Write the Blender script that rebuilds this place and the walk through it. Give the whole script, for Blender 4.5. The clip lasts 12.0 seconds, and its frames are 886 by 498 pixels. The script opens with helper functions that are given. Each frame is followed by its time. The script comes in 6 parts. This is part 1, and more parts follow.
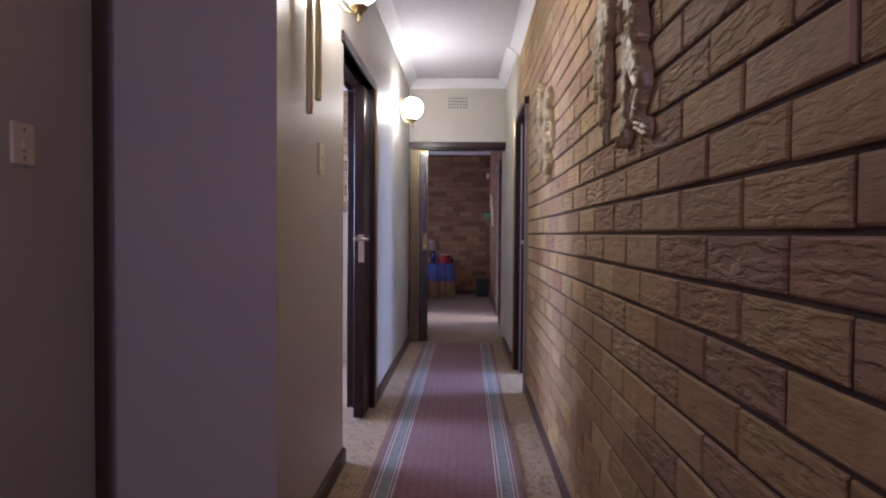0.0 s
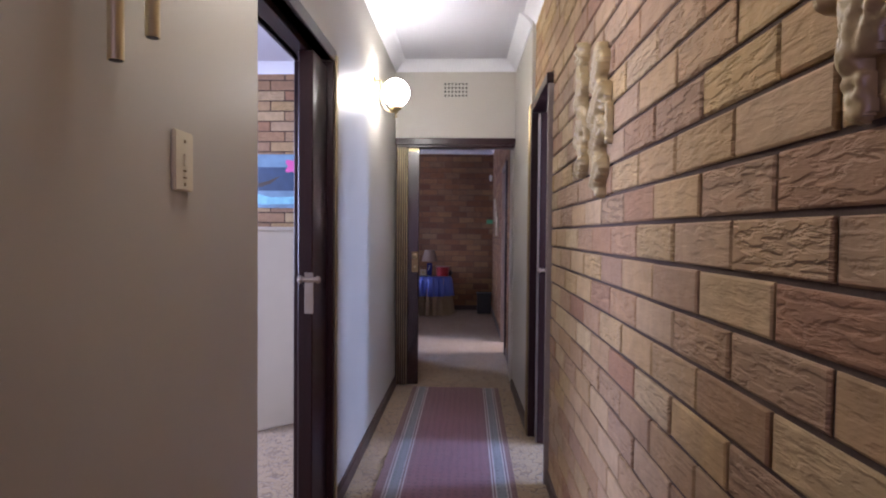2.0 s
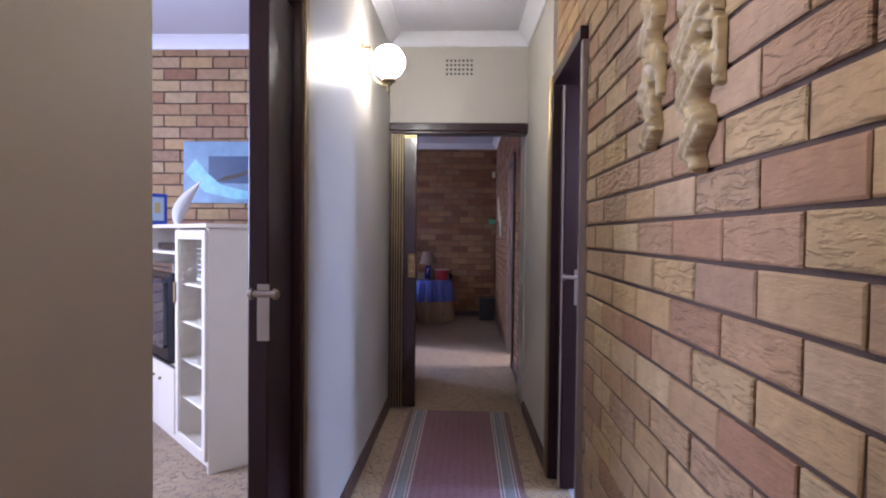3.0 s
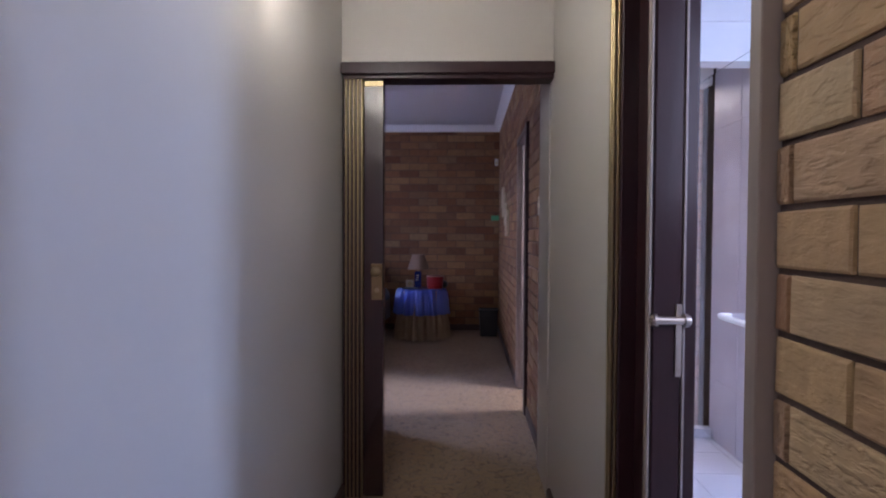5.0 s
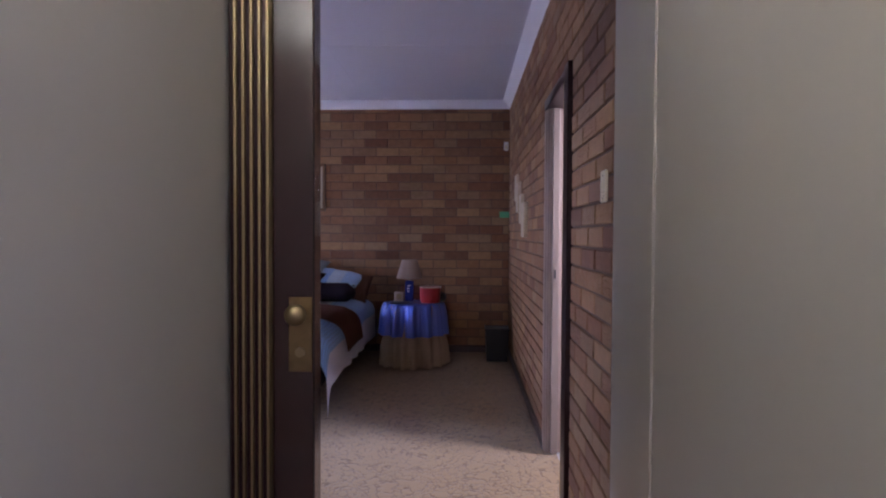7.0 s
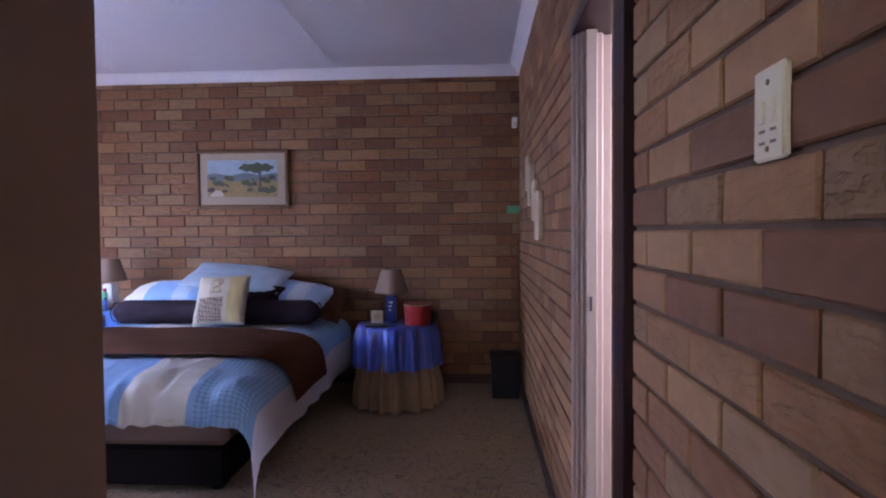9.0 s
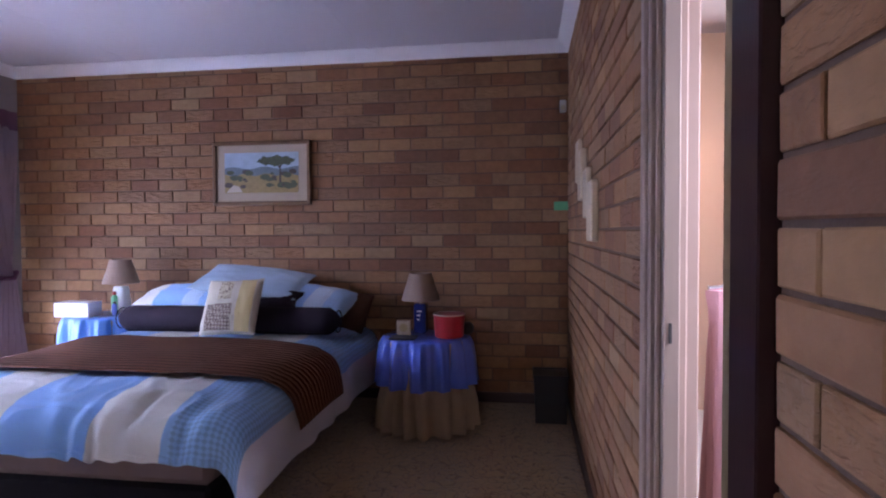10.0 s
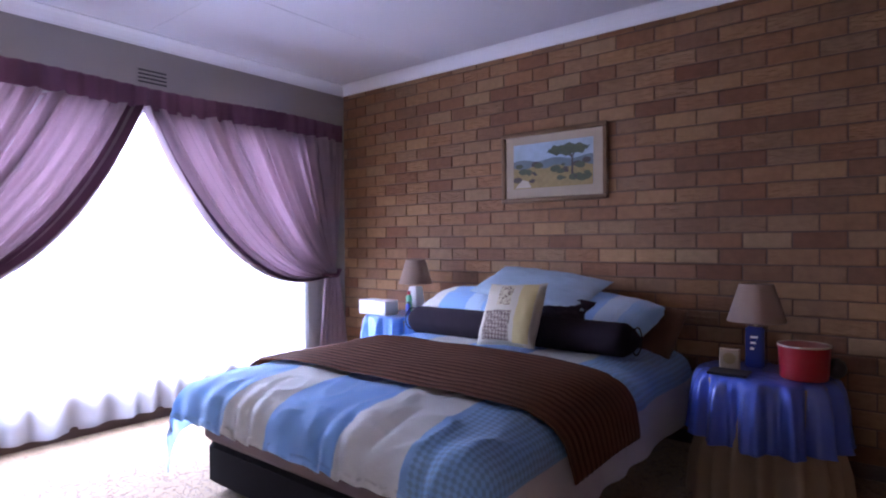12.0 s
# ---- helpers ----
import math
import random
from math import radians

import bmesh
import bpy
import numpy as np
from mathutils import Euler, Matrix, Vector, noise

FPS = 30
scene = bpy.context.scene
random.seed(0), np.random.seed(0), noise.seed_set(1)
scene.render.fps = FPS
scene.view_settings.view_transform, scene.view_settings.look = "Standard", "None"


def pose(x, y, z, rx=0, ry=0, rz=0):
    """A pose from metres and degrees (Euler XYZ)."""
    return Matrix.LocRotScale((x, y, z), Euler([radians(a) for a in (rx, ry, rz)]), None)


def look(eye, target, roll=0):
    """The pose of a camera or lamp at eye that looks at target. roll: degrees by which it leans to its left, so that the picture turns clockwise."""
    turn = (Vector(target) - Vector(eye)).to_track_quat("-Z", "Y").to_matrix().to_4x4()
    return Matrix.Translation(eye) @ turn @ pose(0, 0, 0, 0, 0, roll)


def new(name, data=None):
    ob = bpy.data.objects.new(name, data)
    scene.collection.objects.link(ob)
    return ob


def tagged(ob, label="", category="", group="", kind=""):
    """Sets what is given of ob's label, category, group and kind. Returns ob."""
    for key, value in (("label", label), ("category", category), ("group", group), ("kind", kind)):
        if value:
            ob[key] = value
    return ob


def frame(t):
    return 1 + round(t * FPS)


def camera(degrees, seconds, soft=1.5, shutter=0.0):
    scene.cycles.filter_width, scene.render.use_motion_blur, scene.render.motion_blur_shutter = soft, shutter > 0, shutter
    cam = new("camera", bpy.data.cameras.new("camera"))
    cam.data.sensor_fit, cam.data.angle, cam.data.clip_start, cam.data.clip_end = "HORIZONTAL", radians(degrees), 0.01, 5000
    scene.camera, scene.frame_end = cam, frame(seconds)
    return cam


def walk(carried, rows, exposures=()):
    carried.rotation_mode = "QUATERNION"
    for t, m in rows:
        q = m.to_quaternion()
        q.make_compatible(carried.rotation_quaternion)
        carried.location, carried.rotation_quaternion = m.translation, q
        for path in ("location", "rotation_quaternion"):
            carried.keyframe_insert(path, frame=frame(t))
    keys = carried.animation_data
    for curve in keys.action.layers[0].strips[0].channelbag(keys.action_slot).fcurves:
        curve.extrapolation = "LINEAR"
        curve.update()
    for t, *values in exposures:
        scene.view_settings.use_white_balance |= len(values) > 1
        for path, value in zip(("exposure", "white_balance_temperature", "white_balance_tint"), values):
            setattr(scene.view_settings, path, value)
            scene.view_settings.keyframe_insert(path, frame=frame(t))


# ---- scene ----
cam = camera(75.3, 12.0, 2.1)
PATH = [
    (0, (-0.028, 1.456, 1.12), (-0.112, 3.453, 1.069), 0.4),
    (0.5, (-0.04, 1.725, 1.15), (-0.128, 3.723, 1.098), 0.5),
    (1, (-0.026, 2.021, 1.181), (-0.111, 4.018, 1.126), 0.6),
    (1.5, (-0.001, 2.293, 1.278), (-0.088, 4.29, 1.225), 0.5),
    (2, (-0.025, 2.59, 1.275), (-0.111, 4.587, 1.222), 0.5),
    (2.5, (-0.074, 2.897, 1.283), (-0.158, 4.895, 1.23), 0.4),
    (3, (-0.075, 3.223, 1.262), (-0.154, 5.22, 1.214), 0.6),
    (3.2, (-0.062, 3.369, 1.27), (-0.135, 5.367, 1.224), 0.6),
    (5, (-0.046, 4.661, 1.265), (-0.125, 6.659, 1.214), 0.3),
    (5.5, (-0.053, 5.004, 1.27), (-0.13, 7.002, 1.219), 0.2),
    (6, (-0.09, 5.409, 1.268), (-0.165, 7.407, 1.218), 0.3),
    (6.5, (-0.11, 5.721, 1.265), (-0.184, 7.719, 1.213), 0.5),
    (7, (-0.093, 6.06, 1.269), (-0.166, 8.058, 1.218), 0.3),
    (8.8, (0.004, 7.222, 1.288), (-0.106, 9.218, 1.237), 0.5),
    (9, (0.037, 7.335, 1.299), (-0.085, 9.331, 1.239), -0.44),
    (9.5, (0.063, 7.583, 1.285), (-0.100, 9.576, 1.224), -0.52),
    (10, (0.079, 7.891, 1.296), (-0.207, 9.870, 1.236), -0.32),
    (10.5, (0.078, 8.098, 1.253), (-0.430, 10.032, 1.212), -0.26),
    (11, (0.067, 8.307, 1.243), (-0.718, 10.146, 1.208), -0.33),
    (11.5, (0.032, 8.482, 1.221), (-1.026, 10.179, 1.193), -0.36),
    (12, (-0.065, 8.587, 1.231), (-1.319, 10.145, 1.207), -0.41),
]
walk(cam, [(t, look(eye, target, roll)) for t, eye, target, roll in PATH], [(0, 0.0, 6100, 14), (1.5, 0.05, 6100, 14), (3.2, -0.06, 6100, 14), (5.5, -0.35, 6100, 14), (6.5, -0.15, 6100, 14), (7.5, 0.0, 6100, 14), (9, 0.14, 6100, 14), (11, 0.14, 6100, 14), (12, 0.02, 6100, 14)])

# plan
XL, XP, XB, XN = -0.63, 0.375, 0.403, 0.395   # west wall, east plaster, east brick, bedroom east brick
YC, YF, YN = 3.25, 7.35, 12.24               # hall corner, end frame, bedroom north wall
XW, YS, XK = -4.2, 8.40, -0.69               # window wall, bedroom south wall, short passage wall
ZC = 2.69

# ---- light ----
world = bpy.data.worlds.new("world")
scene.world = world
world.use_nodes = True
wn = world.node_tree.nodes
sky = wn.new("ShaderNodeTexSky")
sky.sky_type, sky.sun_disc, sky.sun_elevation, sky.sun_rotation = "NISHITA", False, radians(55), radians(200)
world.node_tree.links.new(sky.outputs[0], wn["Background"].inputs[0])
wn["Background"].inputs[1].default_value = 0.12


def lamp(name, kind, place, aim, energy, color, sx=1.0, sy=1.0):
    d = bpy.data.lights.new(name, kind)
    d.energy, d.color = energy, color
    if kind == "AREA":
        d.shape, d.size, d.size_y = "RECTANGLE", sx, sy
    ob = new(name, d)
    ob.matrix_world = look(place, aim)
    return ob


DAY = (0.61, 0.665, 1.0)
lamp("window_daylight", "AREA", (XW - 1.0, 10.30, 2.25), (XW + 0.7, 10.30, 0.10), 1750, DAY, 3.9, 2.0)
lamp("tv_room_daylight", "AREA", (-3.5, 5.2, 1.5), (-1, 5.4, 0.9), 165, DAY, 1.8, 1.3)
lamp("bathroom_daylight", "AREA", (2.9, 6.05, 1.65), (0, 5.6, 0.25), 92, (0.46, 0.58, 1.0), 0.45, 0.8)
# Added fill lamp before the solid south wall, brightens the bathroom interior
lamp("bathroom_south_fill", "AREA", (1.1, 5.33, 1.6), (1.1, 8.0, 1.2), 17, (0.70, 0.74, 1.0), 0.8, 1.0)
lamp("ensuite_daylight", "AREA", (1.70, 8.98, 1.75), (0, 9.25, 0.1), 80, (0.90, 0.83, 1.0), 0.45, 0.6)
lamp("ensuite_ceiling_lamp", "AREA", (1.0, 10.6, ZC - 0.075), (1.0, 10.6, 0), 20, (1.0, 0.76, 0.80), 0.24, 0.24)
lamp("ensuite_end_daylight", "AREA", (1.125, YN + 0.12, 1.70), (1.1, 9, 1.0), 28, (1.0, 0.86, 0.86), 0.3, 0.6)
# Unseen fill lamp for the hall corner; wall_south has no window
lamp("hall_fill", "AREA", (-0.45, -0.95, 1.5), (-0.6, 3, 1.3), 18, (0.80, 0.62, 1.0), 1.2, 1.3)


# ---- materials ----
def mat(name):
    m = bpy.data.materials.new(name)
    m.use_nodes = True
    return m, m.node_tree.nodes, m.node_tree.links, m.node_tree.nodes["Principled BSDF"]


def simple(name, color, rough=0.6, metal=0.0, vary=0.12, scale=12.0, bump=0.15, bscale=60.0, bdist=0.002, coat=0.0, stretch=(1, 1, 1)):
    """Colour with stains at a broad scale, grain at a fine one."""
    m, n, l, b = mat(name)
    tc = n.new("ShaderNodeTexCoord")
    mp = n.new("ShaderNodeMapping")
    mp.inputs["Scale"].default_value = stretch
    l.new(tc.outputs["Object"], mp.inputs[0])
    broad = n.new("ShaderNodeTexNoise")
    broad.inputs["Scale"].default_value, broad.inputs["Detail"].default_value = scale, 5
    l.new(mp.outputs[0], broad.inputs[0])
    fine = n.new("ShaderNodeTexNoise")
    fine.inputs["Scale"].default_value, fine.inputs["Detail"].default_value = bscale, 4
    l.new(mp.outputs[0], fine.inputs[0])
    mx = n.new("ShaderNodeMix")
    mx.data_type = "RGBA"
    mx.inputs[6].default_value = (*[c * (1 - vary) for c in color], 1)
    mx.inputs[7].default_value = (*[min(1, c * (1 + vary)) for c in color], 1)
    l.new(broad.outputs[0], mx.inputs[0])
    l.new(mx.outputs[2], b.inputs["Base Color"])
    b.inputs["Roughness"].default_value, b.inputs["Metallic"].default_value = rough, metal
    b.inputs["Coat Weight"].default_value = coat
    if bump:
        bp = n.new("ShaderNodeBump")
        bp.inputs["Strength"].default_value, bp.inputs["Distance"].default_value = bump, bdist
        l.new(fine.outputs[0], bp.inputs["Height"])
        l.new(bp.outputs[0], b.inputs["Normal"])
    return m


def brick_mat(name, island, colors, relief=1.0):
    m, n, l, b = mat(name)
    tc = n.new("ShaderNodeTexCoord")
    if island:
        src = n.new("ShaderNodeNewGeometry").outputs["Random Per Island"]
    else:
        src = n.new("ShaderNodeObjectInfo").outputs["Random"]
    ramp = n.new("ShaderNodeValToRGB")
    ramp.color_ramp.interpolation = "LINEAR"
    els = ramp.color_ramp.elements
    while len(els) < len(colors):
        els.new(0.5)
    for i, c in enumerate(colors):
        els[i].position = i / (len(colors) - 1)
        els[i].color = (*c, 1)
    l.new(src, ramp.inputs[0])
    off = n.new("ShaderNodeVectorMath")
    off.operation = "ADD"
    mul = n.new("ShaderNodeMath")
    mul.operation = "MULTIPLY"
    mul.inputs[1].default_value = 37.0
    l.new(src, mul.inputs[0])
    l.new(tc.outputs["Object"], off.inputs[0])
    l.new(mul.outputs[0], off.inputs[1])
    mp = n.new("ShaderNodeMapping")
    mp.inputs["Scale"].default_value = (0.62, 0.62, 2.3)
    l.new(off.outputs[0], mp.inputs[0])
    drag = n.new("ShaderNodeTexNoise")
    drag.inputs["Scale"].default_value, drag.inputs["Detail"].default_value, drag.inputs["Distortion"].default_value = 27, 4, 0.3
    l.new(mp.outputs[0], drag.inputs[0])
    fine = n.new("ShaderNodeTexNoise")
    fine.inputs["Scale"].default_value, fine.inputs["Detail"].default_value = 90, 3
    l.new(mp.outputs[0], fine.inputs[0])
    pick = n.new("ShaderNodeMath")          # some bricks are deeply torn, most are nearly smooth
    pick.operation = "MULTIPLY"
    frac = n.new("ShaderNodeMath")
    frac.operation = "FRACT"
    m7 = n.new("ShaderNodeMath")
    m7.operation = "MULTIPLY"
    m7.inputs[1].default_value = 7.31
    l.new(src, m7.inputs[0])
    l.new(m7.outputs[0], frac.inputs[0])
    pw = n.new("ShaderNodeMath")
    pw.operation = "POWER"
    pw.inputs[1].default_value = 2.4
    l.new(frac.outputs[0], pw.inputs[0])
    st = n.new("ShaderNodeMath")
    st.operation = "MULTIPLY_ADD"
    st.inputs[1].default_value, st.inputs[2].default_value = 1.0, 0.14
    l.new(pw.outputs[0], st.inputs[0])
    cr = n.new("ShaderNodeMapRange")
    cr.inputs["From Min"].default_value, cr.inputs["From Max"].default_value = 0.42, 0.56
    l.new(drag.outputs[0], cr.inputs[0])
    l.new(cr.outputs[0], pick.inputs[0])
    l.new(st.outputs[0], pick.inputs[1])
    h = n.new("ShaderNodeMath")
    h.operation = "MULTIPLY_ADD"
    h.inputs[1].default_value = 0.18
    l.new(fine.outputs[0], h.inputs[0])
    l.new(pick.outputs[0], h.inputs[2])
    bp = n.new("ShaderNodeBump")
    bp.inputs["Strength"].default_value, bp.inputs["Distance"].default_value = 0.9, 0.006 * relief
    l.new(h.outputs[0], bp.inputs["Height"])
    l.new(bp.outputs[0], b.inputs["Normal"])
    tint = n.new("ShaderNodeMix")
    tint.data_type = "RGBA"
    tint.blend_type = "MULTIPLY"
    tint.inputs[0].default_value = 0.45
    l.new(ramp.outputs[0], tint.inputs[6])
    g = n.new("ShaderNodeMapRange")
    g.inputs["From Min"].default_value, g.inputs["From Max"].default_value = 0.3, 0.75
    g.inputs["To Min"].default_value, g.inputs["To Max"].default_value = 0.62, 1.15
    bl = n.new("ShaderNodeTexNoise")
    bl.inputs["Scale"].default_value, bl.inputs["Detail"].default_value = 22, 5
    l.new(off.outputs[0], bl.inputs[0])
    l.new(bl.outputs[0], g.inputs[0])
    l.new(g.outputs[0], tint.inputs[7])
    l.new(tint.outputs[2], b.inputs["Base Color"])
    b.inputs["Roughness"].default_value = 0.72
    b.inputs["Specular IOR Level"].default_value = 0.35
    return m


def carpet_mat():
    m, n, l, b = mat("sculpted carpet")
    tc = n.new("ShaderNodeTexCoord")
    wob = n.new("ShaderNodeTexNoise")
    wob.inputs["Scale"].default_value = 6
    l.new(tc.outputs["Object"], wob.inputs[0])
    add = n.new("ShaderNodeMix")
    add.data_type = "RGBA"
    add.blend_type = "ADD"
    add.inputs[0].default_value = 0.35
    l.new(tc.outputs["Object"], add.inputs[6])
    l.new(wob.outputs["Color"], add.inputs[7])
    vor = n.new("ShaderNodeTexVoronoi")
    vor.feature = "DISTANCE_TO_EDGE"
    vor.inputs["Scale"].default_value = 15
    l.new(add.outputs[2], vor.inputs[0])
    cut = n.new("ShaderNodeMapRange")
    cut.inputs["From Min"].default_value, cut.inputs["From Max"].default_value = 0.01, 0.085
    l.new(vor.outputs[0], cut.inputs[0])
    pile = n.new("ShaderNodeTexNoise")
    pile.inputs["Scale"].default_value, pile.inputs["Detail"].default_value = 220, 3
    l.new(tc.outputs["Object"], pile.inputs[0])
    patch = n.new("ShaderNodeTexNoise")
    patch.inputs["Scale"].default_value, patch.inputs["Detail"].default_value = 1.6, 5
    l.new(tc.outputs["Object"], patch.inputs[0])
    mx = n.new("ShaderNodeMix")
    mx.data_type = "RGBA"
    mx.inputs[6].default_value, mx.inputs[7].default_value = (0.24, 0.150, 0.066, 1), (0.37, 0.262, 0.142, 1)
    l.new(patch.outputs[0], mx.inputs[0])
    dk = n.new("ShaderNodeMix")
    dk.data_type = "RGBA"
    dk.inputs[6].default_value = (0.145, 0.088, 0.042, 1)
    l.new(mx.outputs[2], dk.inputs[7])
    l.new(cut.outputs[0], dk.inputs[0])
    l.new(dk.outputs[2], b.inputs["Base Color"])
    h = n.new("ShaderNodeMath")
    h.operation = "MULTIPLY_ADD"
    h.inputs[1].default_value = 0.5
    l.new(pile.outputs[0], h.inputs[0])
    l.new(cut.outputs[0], h.inputs[2])
    bp = n.new("ShaderNodeBump")
    bp.inputs["Strength"].default_value, bp.inputs["Distance"].default_value = 0.7, 0.004
    l.new(h.outputs[0], bp.inputs["Height"])
    l.new(bp.outputs[0], b.inputs["Normal"])
    b.inputs["Roughness"].default_value = 0.95
    b.inputs["Sheen Weight"].default_value = 0.25
    return m


def glow(name, color, strength):
    m, n, l, b = mat(name)
    b.inputs["Base Color"].default_value = (*color, 1)
    b.inputs["Emission Color"].default_value = (*color, 1)
    b.inputs["Emission Strength"].default_value = strength
    return m


def glass(name, color=(0.9, 0.97, 0.95), rough=0.0):
    m, n, l, b = mat(name)
    b.inputs["Base Color"].default_value = (*color, 1)
    b.inputs["Transmission Weight"].default_value = 1
    b.inputs["Roughness"].default_value = rough
    b.inputs["IOR"].default_value = 1.45
    return m


def sheer(name, color, opaque, trans=0.6, rough=0.9, scale=40.0):
    """Thin cloth: part open weave, part cloth that lets light through."""
    m, n, l, b = mat(name)
    b.inputs["Base Color"].default_value = (*color, 1)
    b.inputs["Roughness"].default_value = rough
    tl = n.new("ShaderNodeBsdfTranslucent")
    tl.inputs[0].default_value = (*color, 1)
    m1 = n.new("ShaderNodeMixShader")
    m1.inputs[0].default_value = trans
    l.new(b.outputs[0], m1.inputs[1])
    l.new(tl.outputs[0], m1.inputs[2])
    tr = n.new("ShaderNodeBsdfTransparent")
    m2 = n.new("ShaderNodeMixShader")
    m2.inputs[0].default_value = opaque
    l.new(tr.outputs[0], m2.inputs[1])
    l.new(m1.outputs[0], m2.inputs[2])
    l.new(m2.outputs[0], n["Material Output"].inputs[0])
    wv = n.new("ShaderNodeTexNoise")
    wv.inputs["Scale"].default_value = scale
    tc = n.new("ShaderNodeTexCoord")
    l.new(tc.outputs["Object"], wv.inputs[0])
    bp = n.new("ShaderNodeBump")
    bp.inputs["Strength"].default_value, bp.inputs["Distance"].default_value = 0.3, 0.002
    l.new(wv.outputs[0], bp.inputs["Height"])
    l.new(bp.outputs[0], b.inputs["Normal"])
    return m


TAN = [(0.311, 0.178, 0.096), (0.453, 0.31, 0.15), (0.373, 0.221, 0.124), (0.496, 0.355, 0.187), (0.423, 0.282, 0.162), (0.332, 0.202, 0.12), (0.475, 0.32, 0.145), (0.403, 0.246, 0.129), (0.291, 0.142, 0.079), (0.445, 0.32, 0.178)]
PINK = [(0.41, 0.254, 0.193), (0.476, 0.32, 0.246), (0.377, 0.23, 0.172), (0.492, 0.344, 0.254)]
RED = [(0.16, 0.065, 0.031), (0.263, 0.153, 0.079), (0.299, 0.152, 0.069), (0.18, 0.077, 0.037), (0.316, 0.194, 0.099), (0.209, 0.09, 0.042), (0.359, 0.201, 0.091), (0.23, 0.103, 0.045)]
M = {
    "brick": brick_mat("face brick", False, TAN, 1.15),
    "brick_i": brick_mat("face brick joined", True, TAN, 1.15),
    "pinkbrick": brick_mat("pink brown brick", True, PINK, 0.8),
    "rbrick": brick_mat("red brown brick", False, RED, 0.6),
    "rbrick_i": brick_mat("red brown brick joined", True, RED, 0.6),
    "mortar": simple("dark mortar", (0.085, 0.055, 0.042), 0.95, vary=0.25, bscale=150, bump=0.5),
    "mortar_brown": simple("brown mortar", (0.125, 0.078, 0.054), 0.95, vary=0.25, bscale=150, bump=0.5),
    "plaster": simple("cream plaster paint", (0.47, 0.44, 0.385), 0.42, vary=0.04, scale=2.5, bscale=35, bump=0.12, bdist=0.003),
    "greyplaster": simple("grey plaster paint", (0.31, 0.285, 0.27), 0.6, vary=0.05, scale=2.5, bscale=35, bump=0.12, bdist=0.003),
    "cupboard": simple("brown cupboard board", (0.20, 0.14, 0.105), 0.5, vary=0.05, scale=3, bscale=30, bump=0.05),
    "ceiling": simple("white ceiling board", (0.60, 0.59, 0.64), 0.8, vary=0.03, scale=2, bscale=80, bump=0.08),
    "cornice": simple("white cornice", (0.78, 0.78, 0.81), 0.55, vary=0.02, bump=0.0),
    "darkwood": simple("dark mahogany varnish", (0.026, 0.009, 0.010), 0.34, vary=0.35, scale=9, bscale=40, bump=0.10, coat=0.05, stretch=(6, 6, 0.5)),
    "skirt": simple("dark skirting", (0.06, 0.03, 0.022), 0.45, vary=0.3, scale=6, bump=0.05, stretch=(1, 1, 1)),
    "palewood": simple("pale pine board", (0.25, 0.20, 0.17), 0.5, vary=0.12, scale=8, bump=0.08, stretch=(5, 5, 0.4)),
    "taupe": simple("taupe painted jamb", (0.30, 0.225, 0.19), 0.5, vary=0.1, bump=0.05),
    "ornwood": simple("pale carved wood", (0.52, 0.43, 0.29), 0.5, vary=0.25, scale=12, bump=0.15, stretch=(1, 1, 4)),
    "brass": simple("worn brass", (0.38, 0.30, 0.165), 0.42, 1.0, vary=0.2, scale=20, bump=0.05),
    "antique": simple("antique brass", (0.25, 0.18, 0.09), 0.38, 1.0, vary=0.3, scale=30, bump=0.1),
    "chrome": simple("satin chrome", (0.70, 0.68, 0.66), 0.22, 1.0, vary=0.05, bump=0.0),
    "ivory": simple("ivory plastic", (0.72, 0.66, 0.50), 0.35, vary=0.03, bump=0.0),
    "white": simple("white paint", (0.80, 0.78, 0.75), 0.45, vary=0.03, bump=0.04),
    "peach": simple("peach plaster paint", (0.66, 0.48, 0.38), 0.6, vary=0.04, scale=3, bump=0.05),
    "black": simple("black plastic", (0.02, 0.02, 0.022), 0.4, vary=0.2, bump=0.05),
    "carpet": carpet_mat(),
    "globe": glow("opal glass globe", (1.0, 0.955, 0.87), 72.0),
    "carving": simple("carved pale hardwood", (0.40, 0.30, 0.15), 0.36, vary=0.35, scale=16, bscale=70, bump=0.35, bdist=0.003, coat=0.12),
    "tile": simple("pale grey tile", (0.62, 0.61, 0.66), 0.18, vary=0.06, scale=3, bump=0.0),
    "grout": simple("grey grout", (0.42, 0.41, 0.42), 0.9, vary=0.1),
    "pinktile": simple("mottled pink tile", (0.54, 0.53, 0.62), 0.25, vary=0.2, scale=5, bump=0.05),
    "glass": glass("clear glass", (0.97, 1.0, 0.99)),
    "net": sheer("white net curtain", (0.92, 0.93, 0.96), 0.44, 0.75),
    "drape": sheer("mauve curtain cloth", (0.38, 0.285, 0.315), 0.98, 0.38),
    "towel": simple("pink towel", (0.62, 0.36, 0.40), 0.95, vary=0.08, bscale=300, bump=0.6),
}
M["darkwood"].node_tree.nodes["Principled BSDF"].inputs["Specular IOR Level"].default_value = 0.28


# ---- building helpers ----
ORIGIN = {}


def thing(name, place=(0, 0, 0), label="", category="", group="", kind=""):
    ob = new(name)
    ob.location = place
    ob.empty_display_size = 0.1
    ORIGIN[ob.name] = Vector(place)
    return tagged(ob, label, category, group, kind)


